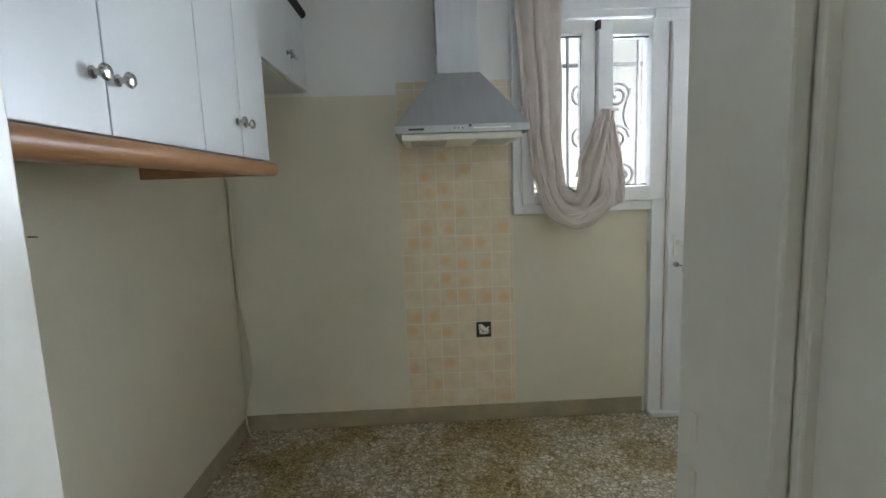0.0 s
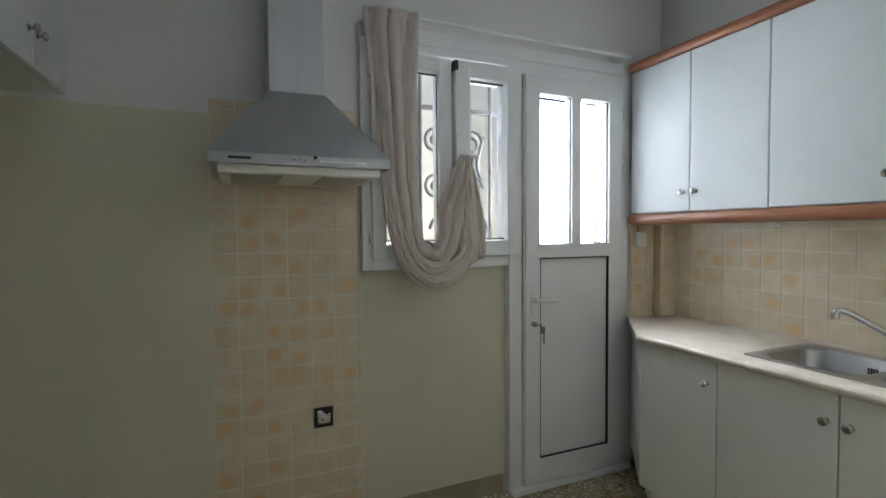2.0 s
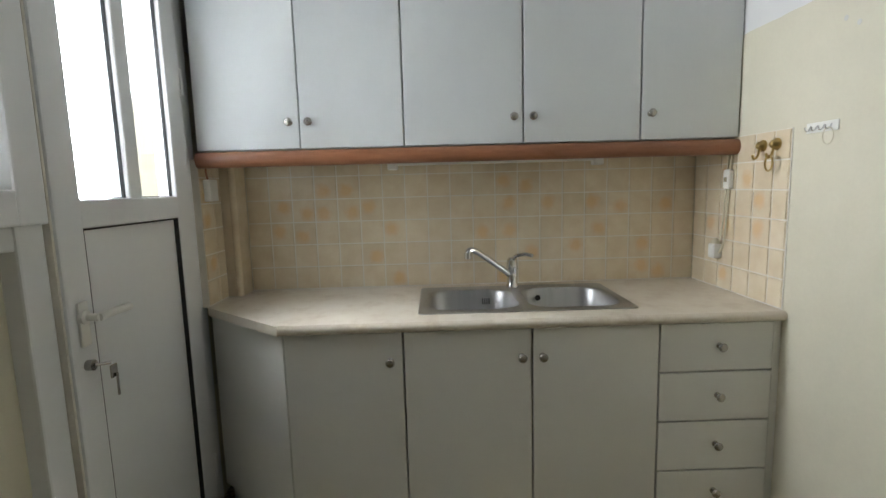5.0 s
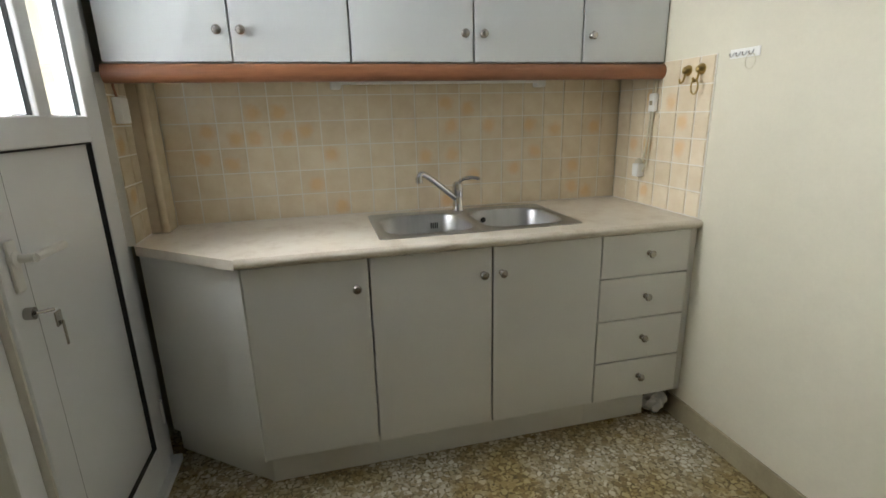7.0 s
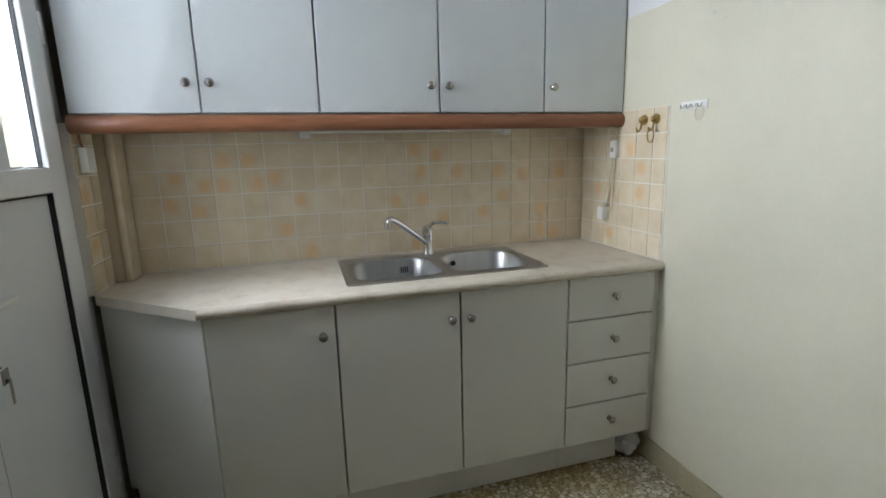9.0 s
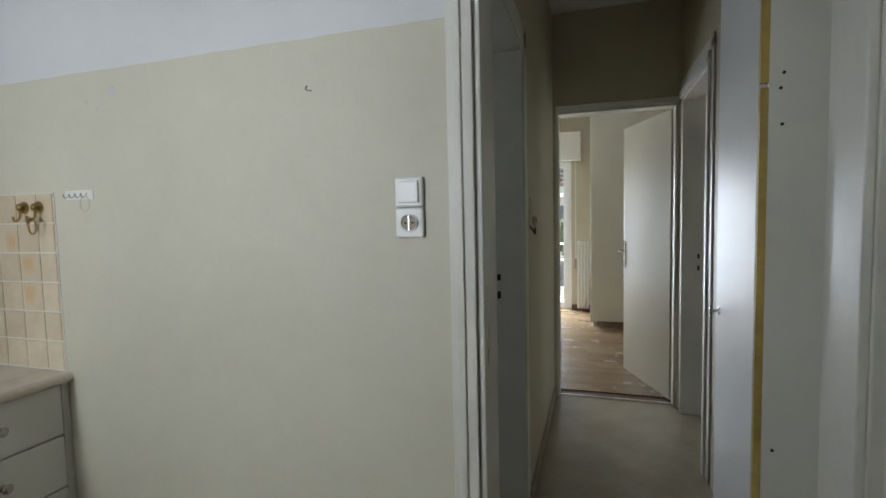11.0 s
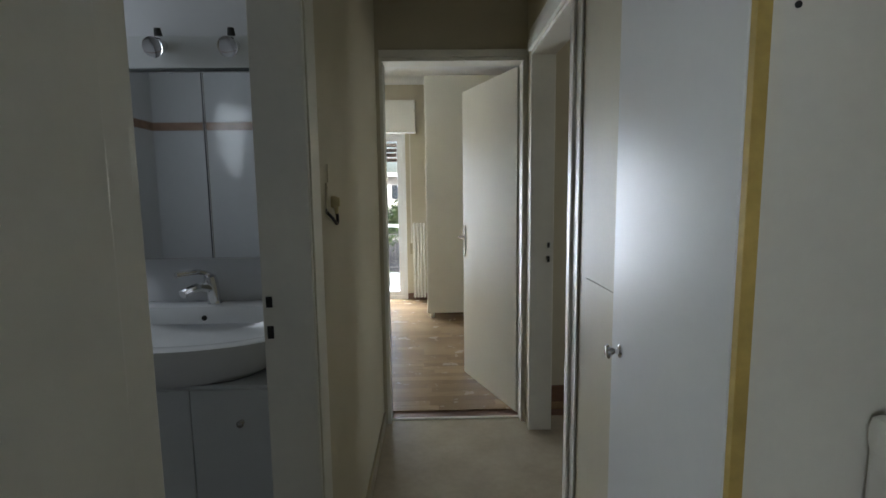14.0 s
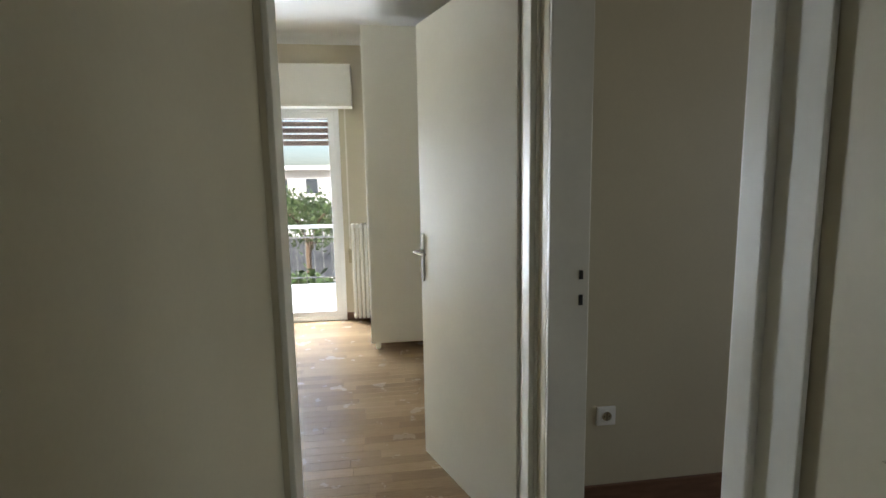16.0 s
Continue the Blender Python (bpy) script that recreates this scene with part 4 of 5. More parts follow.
for x, ringed in ((2.105, False), (2.035, True)):
    bh = thing("brass_hook", (x, S, 1.43), "aged brass hook with a ring on the tiles" if ringed else "aged brass hook on the tiles", "hook")
    part("rose", lathe(bmesh.new(), (x, S + 0.008, 1.435), (0, 1, 0), [(0, 0.02), (0.006, 0.02), (0.012, 0.015), (0.02, 0.012), (0.025, 0.004)]), M_brass, bh, "", True)
    part("hook", tube(bmesh.new(), [(x, S + 0.02, 1.43), (x, S + 0.026, 1.40), (x, S + 0.04, 1.39), (x, S + 0.045, 1.405)], 0.004), M_brass, bh, "", True)
    if ringed:
        part("ring", tube(bmesh.new(), [(x + 0.018 * math.cos(a * 0.7), S + 0.034, 1.372 + 0.026 * math.sin(a * 0.7)) for a in range(10)], 0.003), M_brass, bh, "", True)
# corded plug on the side tiles
pl = thing("switched_cable", (2.33, S, 1.2), "cream cable with a white switch and plug on the tiles", "cable")
part("cord", tube(bmesh.new(), [(2.29, S + 0.014, 1.44), (2.292, S + 0.016, 1.36), (2.30, S + 0.016, 1.24), (2.31, S + 0.018, 1.12), (2.33, S + 0.02, 1.06)], 0.004), M_cable, pl, "", True)
part("cord", tube(bmesh.new(), [(2.275, S + 0.012, 1.44), (2.278, S + 0.014, 1.36), (2.285, S + 0.016, 1.22), (2.29, S + 0.02, 1.08), (2.30, S + 0.03, 1.03)], 0.004), M_cable, pl, "", True)
part("inline_switch", solid(2.262, 2.30, S + 0.008, S + 0.03, 1.285, 1.36, 0.007), M_plastic, pl)
part("switch_mark", solid(2.272, 2.29, S + 0.030, S + 0.032, 1.312, 1.33, 0.001), M_skirt, pl)
part("plug", solid(2.315, 2.358, S + 0.008, S + 0.045, 1.005, 1.065, 0.008), M_plastic, pl)
part("plug_head", lathe(bmesh.new(), (2.336, S + 0.026, 1.065), (0, 0, 1), [(0, 0.018), (0.012, 0.015), (0.02, 0.006)]), M_cable, pl, "", True)
jb = thing("junction_box", (2.33, 3.02, 1.33), "white junction box on the tiles beside the balcony door", "electrical box")
part("box", solid(2.283, 2.352, 2.985, 3.013, 1.29, 1.375, 0.006), M_plastic, jb)
part("cord", tube(bmesh.new(), [(2.30, 3.0, 1.375), (2.298, 3.004, 1.41), (2.30, 3.0, 1.44)], 0.004), M_brown, jb)
# crumpled paper under the drawers
bm = bmesh.new()
bmesh.ops.create_icosphere(bm, subdivisions=3, radius=0.055)
for v in bm.verts:
    n = noise.noise(v.co * 26) * 0.022 + noise.noise(v.co * 60) * 0.01
    v.co += v.co.normalized() * n
    v.co = Vector((v.co.x * 0.7 + 2.025, v.co.y * 0.85 + 1.03, max(v.co.z, -0.05) * 1.0 + 0.056))
single("crumpled_paper", bm, M_paper, "crumpled white paper stuffed under the drawer cabinet", "paper")
for x, z, r in ((1.80, 1.76, 0.008), (1.755, 1.735, 0.008), (1.69, 1.785, 0.018)):
    single("filler_spot", lathe(bmesh.new(), (x, S + 0.0005, z), (0, 1, 0), [(0, r), (0.0015, r * 0.8)], 12), M_concrete, "grey filler spot on the cream wall", "stain", "filler spots")

# ---- hall: closet, radiator, doorbell wiring ----
cl = thing("hall_closet", (-0.28, 0.36, 0), "shallow built-in hall closet with a glossy white door", "closet")
part("side_panel", solid(-0.47, -0.178, 0.562, 0.582, 0.002, TOP - 0.01, 0.001), M_door, cl, "white panel with screw holes")
part("front_edge", solid(-0.178, -0.158, 0.570, 0.583, 0.002, 1.70, 0.001), M_yellow, cl, "bare yellow wooden edge")
part("top_edge", solid(-0.178, -0.158, 0.570, 0.583, 1.712, TOP - 0.01, 0.001), M_yellow, cl)
cd = part("door", solid(-0.176, -0.157, 0.132, 0.568, 0.03, TOP - 0.02, 0.002), M_gloss, cl, "glossy white closet door")
part("knob", lathe(bmesh.new(), (-0.157, 0.185, 1.015), (1, 0, 0), [(0, 0.015), (0.003, 0.015), (0.006, 0.007), (0.014, 0.006), (0.022, 0.012), (0.028, 0.017), (0.033, 0.012), (0.034, 0.002)]), M_chrome, cd, "faceted chrome knob")
part("end_panel", solid(HW + 0.001, -0.178, 0.136, 0.155, 0.03, TOP - 0.02, 0.001), M_door, cl)
for x, z in ((-0.212, 1.735), (-0.205, 1.695), (-0.395, 1.74), (-0.408, 1.70), (-0.21, 1.60), (-0.205, 0.70)):
    part("screw_hole", cyl(bmesh.new(), (x, 0.5815, z), (x, 0.584, z), 0.0045, n=10), M_dark, cl)
part("panel_joint", solid(-0.46, -0.19, 0.5815, 0.583, 1.713, 1.7145), M_grout, cl)


def radiator(name, x0, y0, y1, z0, z1, axis, n, label):
    """Column radiator: n ribs along the wall."""
    root = thing(name, (x0, y0, 0), label, "radiator")
    step = (y1 - y0) / n
    for k in range(n):
        c = y0 + step * (k + 0.5)
        bm = bmesh.new()
        for off in (-0.045, 0.045):
            if axis == "y":
                box(bm, x0 + off - 0.013, x0 + off + 0.013, c - step * 0.32, c + step * 0.32, z0 + 0.02, z1 - 0.02, 0.008)
            else:
                box(bm, c - step * 0.32, c + step * 0.32, x0 + off - 0.013, x0 + off + 0.013, z0 + 0.02, z1 - 0.02, 0.008)
        for z in (z0, z1 - 0.06):
            if axis == "y":
                box(bm, x0 - 0.062, x0 + 0.062, c - step * 0.42, c + step * 0.42, z, z + 0.06, 0.02)
            else:
                box(bm, c - step * 0.42, c + step * 0.42, x0 - 0.062, x0 + 0.062, z, z + 0.06, 0.02)
        part("rib", bm, M_radiator, root)
    return root


rd = radiator("hall_radiator", -0.385, 0.60, 0.76, 0.12, 1.07, "y", 3, "cream column radiator in the hall alcove")
part("valve", tube(bmesh.new(), [(-0.335, 0.76, 0.985), (-0.335, 0.775, 0.985), (-0.328, 0.785, 0.987)], 0.005), M_nickel, rd, "small brass bleed valve")
part("foot", solid(-0.40, -0.33, 0.64, 0.72, 0.0, 0.13, 0.004), M_radiator, rd)

ip = thing("doorphone_remains", (HE, -0.16, 1.35), "remains of a doorphone with a black cord on the wall", "doorphone")
part("backplate", solid(HE - 0.004, HE - 0.0005, -0.252, -0.200, 1.402, 1.455, 0.001), M_hall, ip, "painted-over cover plate")
part("conduit", tube(bmesh.new(), [(HE - 0.003, -0.176, 1.40), (HE - 0.003, -0.173, 1.36), (HE - 0.003, -0.170, 1.325)], 0.003), M_hall, ip)
part("plate", solid(HE - 0.006, HE - 0.0005, -0.262, -0.180, 1.318, 1.392, 0.002), M_hall, ip, "painted-over socket plate")
part("plug", lathe(bmesh.new(), (HE - 0.006, -0.222, 1.346), (-1, -0.1, 0), [(0, 0.018), (0.012, 0.018), (0.018, 0.015), (0.024, 0.013), (0.026, 0.007)]), M_plastic_y, ip, "yellowed round plug", True)
part("plug_neck", cyl(bmesh.new(), (HE - 0.018, -0.226, 1.335), (HE - 0.018, -0.236, 1.312), 0.008, 0.005), M_plastic_y, ip, "", True)
part("cord", tube(bmesh.new(), [(HE - 0.018, -0.236, 1.314), (HE - 0.019, -0.240, 1.299), (HE - 0.020, -0.233, 1.285), (HE - 0.019, -0.218, 1.283), (HE - 0.014, -0.187, 1.301), (HE - 0.007, -0.158, 1.316)], 0.0048), M_rubber, ip, "black cord", True)
part("cord_eye", tube(bmesh.new(), [(HE - 0.006, -0.150 + 0.007 * math.cos(a * 0.7), 1.321 + 0.007 * math.sin(a * 0.7)) for a in range(10)], 0.0015, 6), M_iron, ip, "small wire eye")


def strike(parent, x0, x1, y0, y1, z):
    part("strike_hole", solid(x0, x1, y0, y1, z - 0.014, z + 0.014, 0.001), M_dark, parent)
    part("strike_hole", solid(x0, x1, y0, y1, z - 0.095, z - 0.062, 0.001), M_dark, parent)


stb = thing("strike_plate_bathroom", (0.67, 0.012, 1.1), "worn strike plate in the bathroom door frame", "strike plate")
strike(stb, 0.664, 0.680, 0.008, 0.0125, 1.10)
stl = thing("strike_plate_living_room", (-0.38, -1.415, 1.08), "dark lock holes in the door frame", "strike plate")
strike(stl, -0.388, -0.376, -1.424, -1.416, 1.075)
bm = bmesh.new()
for y, z, l in ((-0.30, 1.06, 0.26), (-0.02, 1.07, 0.08)):
    box(bm, HW + 0.0005, HW + 0.006, y - l / 2, y + l / 2, z, z + 0.008, 0.001)
single("shelf_trace", bm, M_hall, "pale trace of a removed shelf on the hall wall", "stain")

# ---- bathroom ----
bw = bmesh.new()
box(bw, HE + 0.131, 2.5, -1.25, -1.02, 0, TOP - 0.002)
box(bw, HE + 0.131, 2.5, SB - 0.04, SB - 0.001, 0, TOP - 0.002)
box(bw, 2.36, 2.5, -1.10, SB - 0.04, 0, 1.55)
box(bw, 2.36, 2.5, -1.10, -0.85, 1.55, TOP - 0.002)
box(bw, 2.36, 2.5, -0.30, SB - 0.04, 1.55, TOP - 0.002)
box(bw, 2.36, 2.5, -0.85, -0.30, 2.3, TOP - 0.002)
# Unseen opaque panel added to keep sun out; an area lamp gives the window's light.
structure("window_2_sun_panel", solid(2.40, 2.44, -0.85, -0.30, 1.55, 2.3, 0.006), M_pvc, "opaque white panel added in the bathroom window opening to stop sun", "window")
structure("wall_bathroom", bw, M_bathtile, "white tiled bathroom walls", "wall")
bm = bmesh.new()
box(bm, HE + 0.132, 2.36, -1.02, -1.015, 1.86, 1.92)
box(bm, HE + 0.132, 2.36, SB - 0.045, SB - 0.04, 1.86, 1.92)
box(bm, 2.355, 2.36, -1.09, SB - 0.05, 1.86, 1.92)
structure("tile_border", bm, M_bathband, "brown patterned border tiles in the bathroom", "trim")
van = thing("vanity_unit", (1.3, -0.8, 0), "white bathroom vanity with two doors under the basin", "cabinet")
VX0, VX1, VF, VW = 0.76, 1.606, -0.56, -1.02
part("body", solid(VX0, VX1, VW + 0.002, VF, 0.12, 0.652, 0.004), M_lam, van)
part("plinth", solid(VX0 + 0.02, VX1 - 0.02, VW + 0.02, VF - 0.04, 0.002, 0.12), M_dark, van, "dark recessed plinth")
for a, b, kx in ((VX0, 1.18, 0.99), (1.18, VX1, 1.423)):
    dr = part("door", solid(a + 0.002, b - 0.002, VF, VF + 0.018, 0.125, 0.640, 0.003), M_lam, van)
    knob(dr, (kx, VF + 0.018, 0.515), (0, 1, 0), 0.9)
ba = thing("wash_basin", (1.22, -0.8, 0.63), "white ceramic basin on the vanity", "wash basin")
bm = bmesh.new()
loops = []
cx, cy = 1.27, -0.74
for rx, ry, z in ((0.30, 0.17, 0.653), (0.37, 0.21, 0.69), (0.46, 0.275, 0.77), (0.50, 0.305, 0.82), (0.505, 0.31, 0.832), (0.49, 0.295, 0.838), (0.41, 0.225, 0.828), (0.35, 0.185, 0.765), (0.17, 0.10, 0.715), (0.03, 0.03, 0.705)):
    lp = []
    for k in range(40):
        a = 2 * math.pi * k / 40
        y = cy + 0.02 + ry * math.sin(a)
        lp.append(bm.verts.new((cx + rx * math.cos(a) * (1 + 0.08 * (math.sin(a) < 0)), max(y, VW + 0.004), z)))
    loops.append(lp)
for a, b in zip(loops, loops[1:]):
    for k in range(40):
        bm.faces.new((a[k], a[(k + 1) % 40], b[(k + 1) % 40], b[k]))
bm.faces.new(loops[-1])
bm.faces.new(list(reversed(loops[0])))
part("bowl", bm, M_ceramic, ba, "", True)
part("tap_ledge", solid(0.84, 1.71, VW + 0.003, VW + 0.13, 0.80, 0.885, 0.02), M_ceramic, ba, "", True)
part("overflow", lathe(bmesh.new(), (1.27, -0.888, 0.832), (0, 1, 0.3), [(0, 0.012), (0.004, 0.011), (0.004, 0.004)]), M_dark, ba)
bt = thing("basin_tap", (1.14, -1.02, 0.81), "chrome single-lever basin tap", "tap")
part("body", lathe(bmesh.new(), (1.25, -0.955, 0.883), (0.05, 0.14, 1), [(0, 0.032), (0.02, 0.028), (0.10, 0.030), (0.13, 0.026), (0.14, 0.010)]), M_chrome, bt, "", True)
part("spout", tube(bmesh.new(), [(1.25, -0.94, 0.955), (1.285, -0.875, 0.972), (1.315, -0.805, 0.955)], 0.020), M_chrome, bt, "", True)
part("lever", tube(bmesh.new(), [(1.26, -0.935, 1.02), (1.285, -0.89, 1.038), (1.335, -0.80, 1.040)], 0.012), M_chrome, bt, "", True)
mc = thing("mirror_cabinet", (1.3, -1.0, 1.08), "mirror cabinet with two doors over the basin", "mirror cabinet")
MF = -0.90
part("body", solid(0.76, 1.65, VW + 0.002, MF - 0.02, 1.09, 1.89, 0.003), M_lam, mc)
for a, b in ((0.76, 1.218), (1.218, 1.65)):
    dr = part("mirror_door", solid(a + 0.002, b - 0.002, MF - 0.018, MF, 1.095, 1.885, 0.002), M_mirror, mc, "mirror door with a bevelled edge")
    ring("mirror_edge", a + 0.002, b - 0.002, 1.095, 1.885, 0.004, MF - 0.0005, MF + 0.004, M_chrome, dr, 0.001)
part("light_board", solid(0.76, 1.65, VW + 0.002, MF, 1.90, 2.03, 0.004), M_lam, mc)
for x in (0.80, 1.07, 1.367):
    lamp = part("spot_lamp", lathe(bmesh.new(), (x, MF, 1.99), (0, 1, -0.35), [(0, 0.022), (0.03, 0.022), (0.04, 0.034), (0.085, 0.040), (0.08, 0.03)]), M_chrome, mc, "chrome spot lamp, off", True)
    part("lamp_cap", lathe(bmesh.new(), (x, MF + 0.03, 2.02), (0, 0.2, 1), [(0, 0.016), (0.03, 0.012)]), M_dark, lamp)
bh = thing("bath_hook", (1.45, SB - 0.045, 1.72), "chrome round hook on the bathroom tiles", "hook")
part("knob", lathe(bmesh.new(), (1.45, SB - 0.04, 1.72), (0, -1, 0), [(0, 0.022), (0.01, 0.02), (0.03, 0.012), (0.05, 0.02), (0.055, 0.01)]), M_chrome, bh, "", True)

# ---- next room, seen through its doorway ----
bm = bmesh.new()
box(bm, -3.6, -0.30, -1.90, -1.78, 0, 2.774)
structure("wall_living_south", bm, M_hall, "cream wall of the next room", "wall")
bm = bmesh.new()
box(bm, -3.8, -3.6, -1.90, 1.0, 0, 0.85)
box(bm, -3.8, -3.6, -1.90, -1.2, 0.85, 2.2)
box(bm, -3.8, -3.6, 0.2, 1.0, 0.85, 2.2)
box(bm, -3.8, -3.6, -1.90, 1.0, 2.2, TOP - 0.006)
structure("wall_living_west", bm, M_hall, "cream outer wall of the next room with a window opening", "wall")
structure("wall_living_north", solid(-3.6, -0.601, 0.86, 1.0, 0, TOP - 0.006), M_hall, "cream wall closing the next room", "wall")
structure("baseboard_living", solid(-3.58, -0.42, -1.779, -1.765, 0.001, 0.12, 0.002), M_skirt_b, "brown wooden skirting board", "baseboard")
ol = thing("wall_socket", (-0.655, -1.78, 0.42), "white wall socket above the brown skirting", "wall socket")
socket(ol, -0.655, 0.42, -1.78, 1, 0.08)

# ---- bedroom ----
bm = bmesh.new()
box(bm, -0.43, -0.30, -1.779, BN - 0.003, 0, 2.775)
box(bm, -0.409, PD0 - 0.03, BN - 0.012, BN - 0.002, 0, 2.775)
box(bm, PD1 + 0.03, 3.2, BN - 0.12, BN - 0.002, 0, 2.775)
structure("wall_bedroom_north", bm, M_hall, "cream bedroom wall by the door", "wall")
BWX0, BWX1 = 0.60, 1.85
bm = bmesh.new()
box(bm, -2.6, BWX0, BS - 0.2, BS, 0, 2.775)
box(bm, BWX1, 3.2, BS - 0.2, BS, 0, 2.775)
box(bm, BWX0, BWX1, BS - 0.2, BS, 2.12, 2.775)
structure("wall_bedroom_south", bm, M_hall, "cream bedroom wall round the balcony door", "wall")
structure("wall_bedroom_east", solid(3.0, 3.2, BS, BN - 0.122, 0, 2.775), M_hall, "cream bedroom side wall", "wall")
structure("wall_bedroom_west", solid(-2.6, -2.4, BS, BN - 0.122, 0, 2.775), M_hall, "cream bedroom side wall", "wall")
bm = bmesh.new()
prism_pts = 8
for k in range(prism_pts):
    a0, a1 = k / prism_pts * math.pi / 2, (k + 1) / prism_pts * math.pi / 2
    y0, z0 = BS + 0.09 * (1 - math.cos(a0)) , 2.69 + 0.09 * math.sin(a0)
    y1, z1 = BS + 0.09 * (1 - math.cos(a1)) , 2.69 + 0.09 * math.sin(a1)
    vs = [bm.verts.new(p) for p in ((-2.4, y0, z0), (3.0, y0, z0), (3.0, y1, z1), (-2.4, y1, z1))]
    bm.faces.new(vs)
structure("cornice_bedroom", bm, M_ceiling, "plaster cove under the bedroom ceiling", "cornice", True)
structure("baseboard_bedroom", solid(-2.4, 0.585, BS + 0.001, BS + 0.016, 0.013, 0.09, 0.003), M_skirt_b, "brown bedroom skirting", "baseboard")
# open bedroom door
bd = thing("door_2", (PD0, BN, 0), "white bedroom door standing open into the room", "door", kind="structure")


def leaf(name, bm, mat, label=""):
    ob = part(name, bm, mat, bd, label)
    ob.matrix_parent_inverse = Matrix.Identity(4)
    return ob


dl = leaf("leaf", solid(0, 0.755, -0.04, 0.0, 0.012, 2.08, 0.003), M_door)
bd.location = (PD0 + 0.012, BN + 0.02, 0)
bd.rotation_euler = (0, 0, radians(-68.8))
leaf("handle_plate", solid(0.715, 0.745, 0.0, 0.006, 0.90, 1.13, 0.003), M_nickel, "worn nickel plate")
leaf("lever", tube(bmesh.new(), [(0.730, 0.004, 1.045), (0.730, 0.045, 1.045), (0.69, 0.05, 1.045), (0.62, 0.048, 1.043)], 0.008), M_nickel, "worn nickel lever")
leaf("handle_plate", solid(0.69, 0.722, -0.046, -0.04, 0.90, 1.13, 0.003), M_nickel)
leaf("lever", tube(bmesh.new(), [(0.706, -0.044, 1.045), (0.706, -0.085, 1.045), (0.66, -0.09, 1.045), (0.60, -0.088, 1.043)], 0.008), M_nickel)
wr = thing("wardrobe", (-0.3, -3.9, 0), "tall cream wardrobe on short legs in the bedroom", "wardrobe")
part("body", solid(-1.2, 0.325, -4.45, -3.90, 0.075, 2.565, 0.004), M_door, wr)
for x, y in ((0.27, -3.96), (0.27, -4.4), (-1.14, -3.96), (-1.14, -4.4)):
    part("leg", cyl(bmesh.new(), (x, y, 0.012), (x, y, 0.08), 0.02, 0.026), M_trim, wr)
for x in (-1.17, -0.665, -0.16):
    part("door", solid(x, x + 0.475, -3.90, -3.882, 0.09, 2.55, 0.003), M_door, wr)
radiator("bedroom_radiator", BS + 0.11, 0.350, 0.510, 0.06, 1.0, "x", 4, "cream column radiator beside the balcony door")
sb = thing("shutter_box", (1.2, BS, 2.1), "white roller shutter box over the balcony door", "shutter box")
part("box", solid(0.45, 2.0, BS + 0.001, BS + 0.16, 2.10, 2.48, 0.004), M_door, sb)
part("lid", solid(0.47, 1.98, BS + 0.16, BS + 0.168, 2.12, 2.46, 0.003), M_door, sb)
bdw = thing("door_3", (1.2, BS, 0), "white pvc balcony door with a half-raised brown shutter", "door", kind="structure")


def frame_b(name, x0, x1, z0, z1, w, y0, y1):
    return ring(name, x0, x1, z0, z1, w, y0, y1, M_pvc, bdw)


frame_b("door_frame", 0.585, 1.86, 0.012, 2.115, 0.05, BS - 0.10, BS + 0.012)
frame_b("leaf_frame", 0.625, 1.235, 0.05, 2.075, 0.065, BS - 0.06, BS + 0.004)
frame_b("leaf_frame", 1.237, 1.83, 0.05, 2.075, 0.065, BS - 0.06, BS + 0.004)
for a, b in ((0.692, 1.168), (1.304, 1.763)):
    g = part("pane", solid(a - 0.003, b + 0.003, BS - 0.03, BS - 0.024, 0.113, 2.012), M_glass, bdw)
    g.visible_shadow = False
for k in range(5):
    z = 2.06 - k * 0.062
    sl = part("shutter_slat", solid(0.60, 1.85, BS - 0.135, BS - 0.122, z - 0.046, z, 0.005), M_shutter, bdw)
    # Pale solid blocks between slats; their colour imitates daylight through the slots.
    for j in range(30):
        x = 0.62 + j * 0.041
        part("painted_light_slot", solid(x, x + 0.022, BS - 0.134, BS - 0.123, z - 0.058, z - 0.046), M_facade, sl) if k < 4 and x < 1.15 else None
strap = single("shutter_strap", solid(0.520, 0.535, BS + 0.002, BS + 0.006, 0.70, 2.10), M_grout, "grey shutter strap beside the balcony door", "strap")
single("strap_winder", solid(0.512, 0.545, BS + 0.001, BS + 0.03, 0.60, 0.74, 0.008), M_skirt, "grey strap winder on the wall", "strap winder")

# balcony
structure("balcony_floor", solid(-0.6, 2.8, BS - 1.25, BS - 0.2, -0.15, -0.02), M_concrete, "pale concrete balcony floor", "floor")
structure("balcony_kerb", solid(-0.6, 2.8, BS - 1.25, BS - 1.13, -0.02, 0.16, 0.01), M_concrete, "low white balcony kerb", "kerb")
# Added slab, out of view, that keeps direct sun off the bedroom floor.
structure("balcony_sun_block", solid(-0.6, 2.8, BS - 1.25, BS - 0.21, 2.85, 3.0), M_concrete, "unseen slab added over the balcony to block sun", "slab")
rl = thing("balcony_railing", (1.1, BS - 1.19, 0.16), "white metal balcony railing with thin bars", "railing")
part("handrail", solid(-0.6, 2.8, BS - 1.215, BS - 1.165, 0.86, 0.90, 0.006), M_pvc, rl)
part("lower_rail", solid(-0.6, 2.8, BS - 1.2, BS - 1.18, 0.74, 0.755), M_iron, rl)
part("lower_rail", solid(-0.6, 2.8, BS - 1.2, BS - 1.18, 0.24, 0.255), M_iron, rl)
for k in range(32):
    x = -0.55 + k * 0.106
    part("bar", cyl(bmesh.new(), (x, BS - 1.19, 0.16), (x, BS - 1.19, 0.87), 0.005, n=6), M_iron, rl)


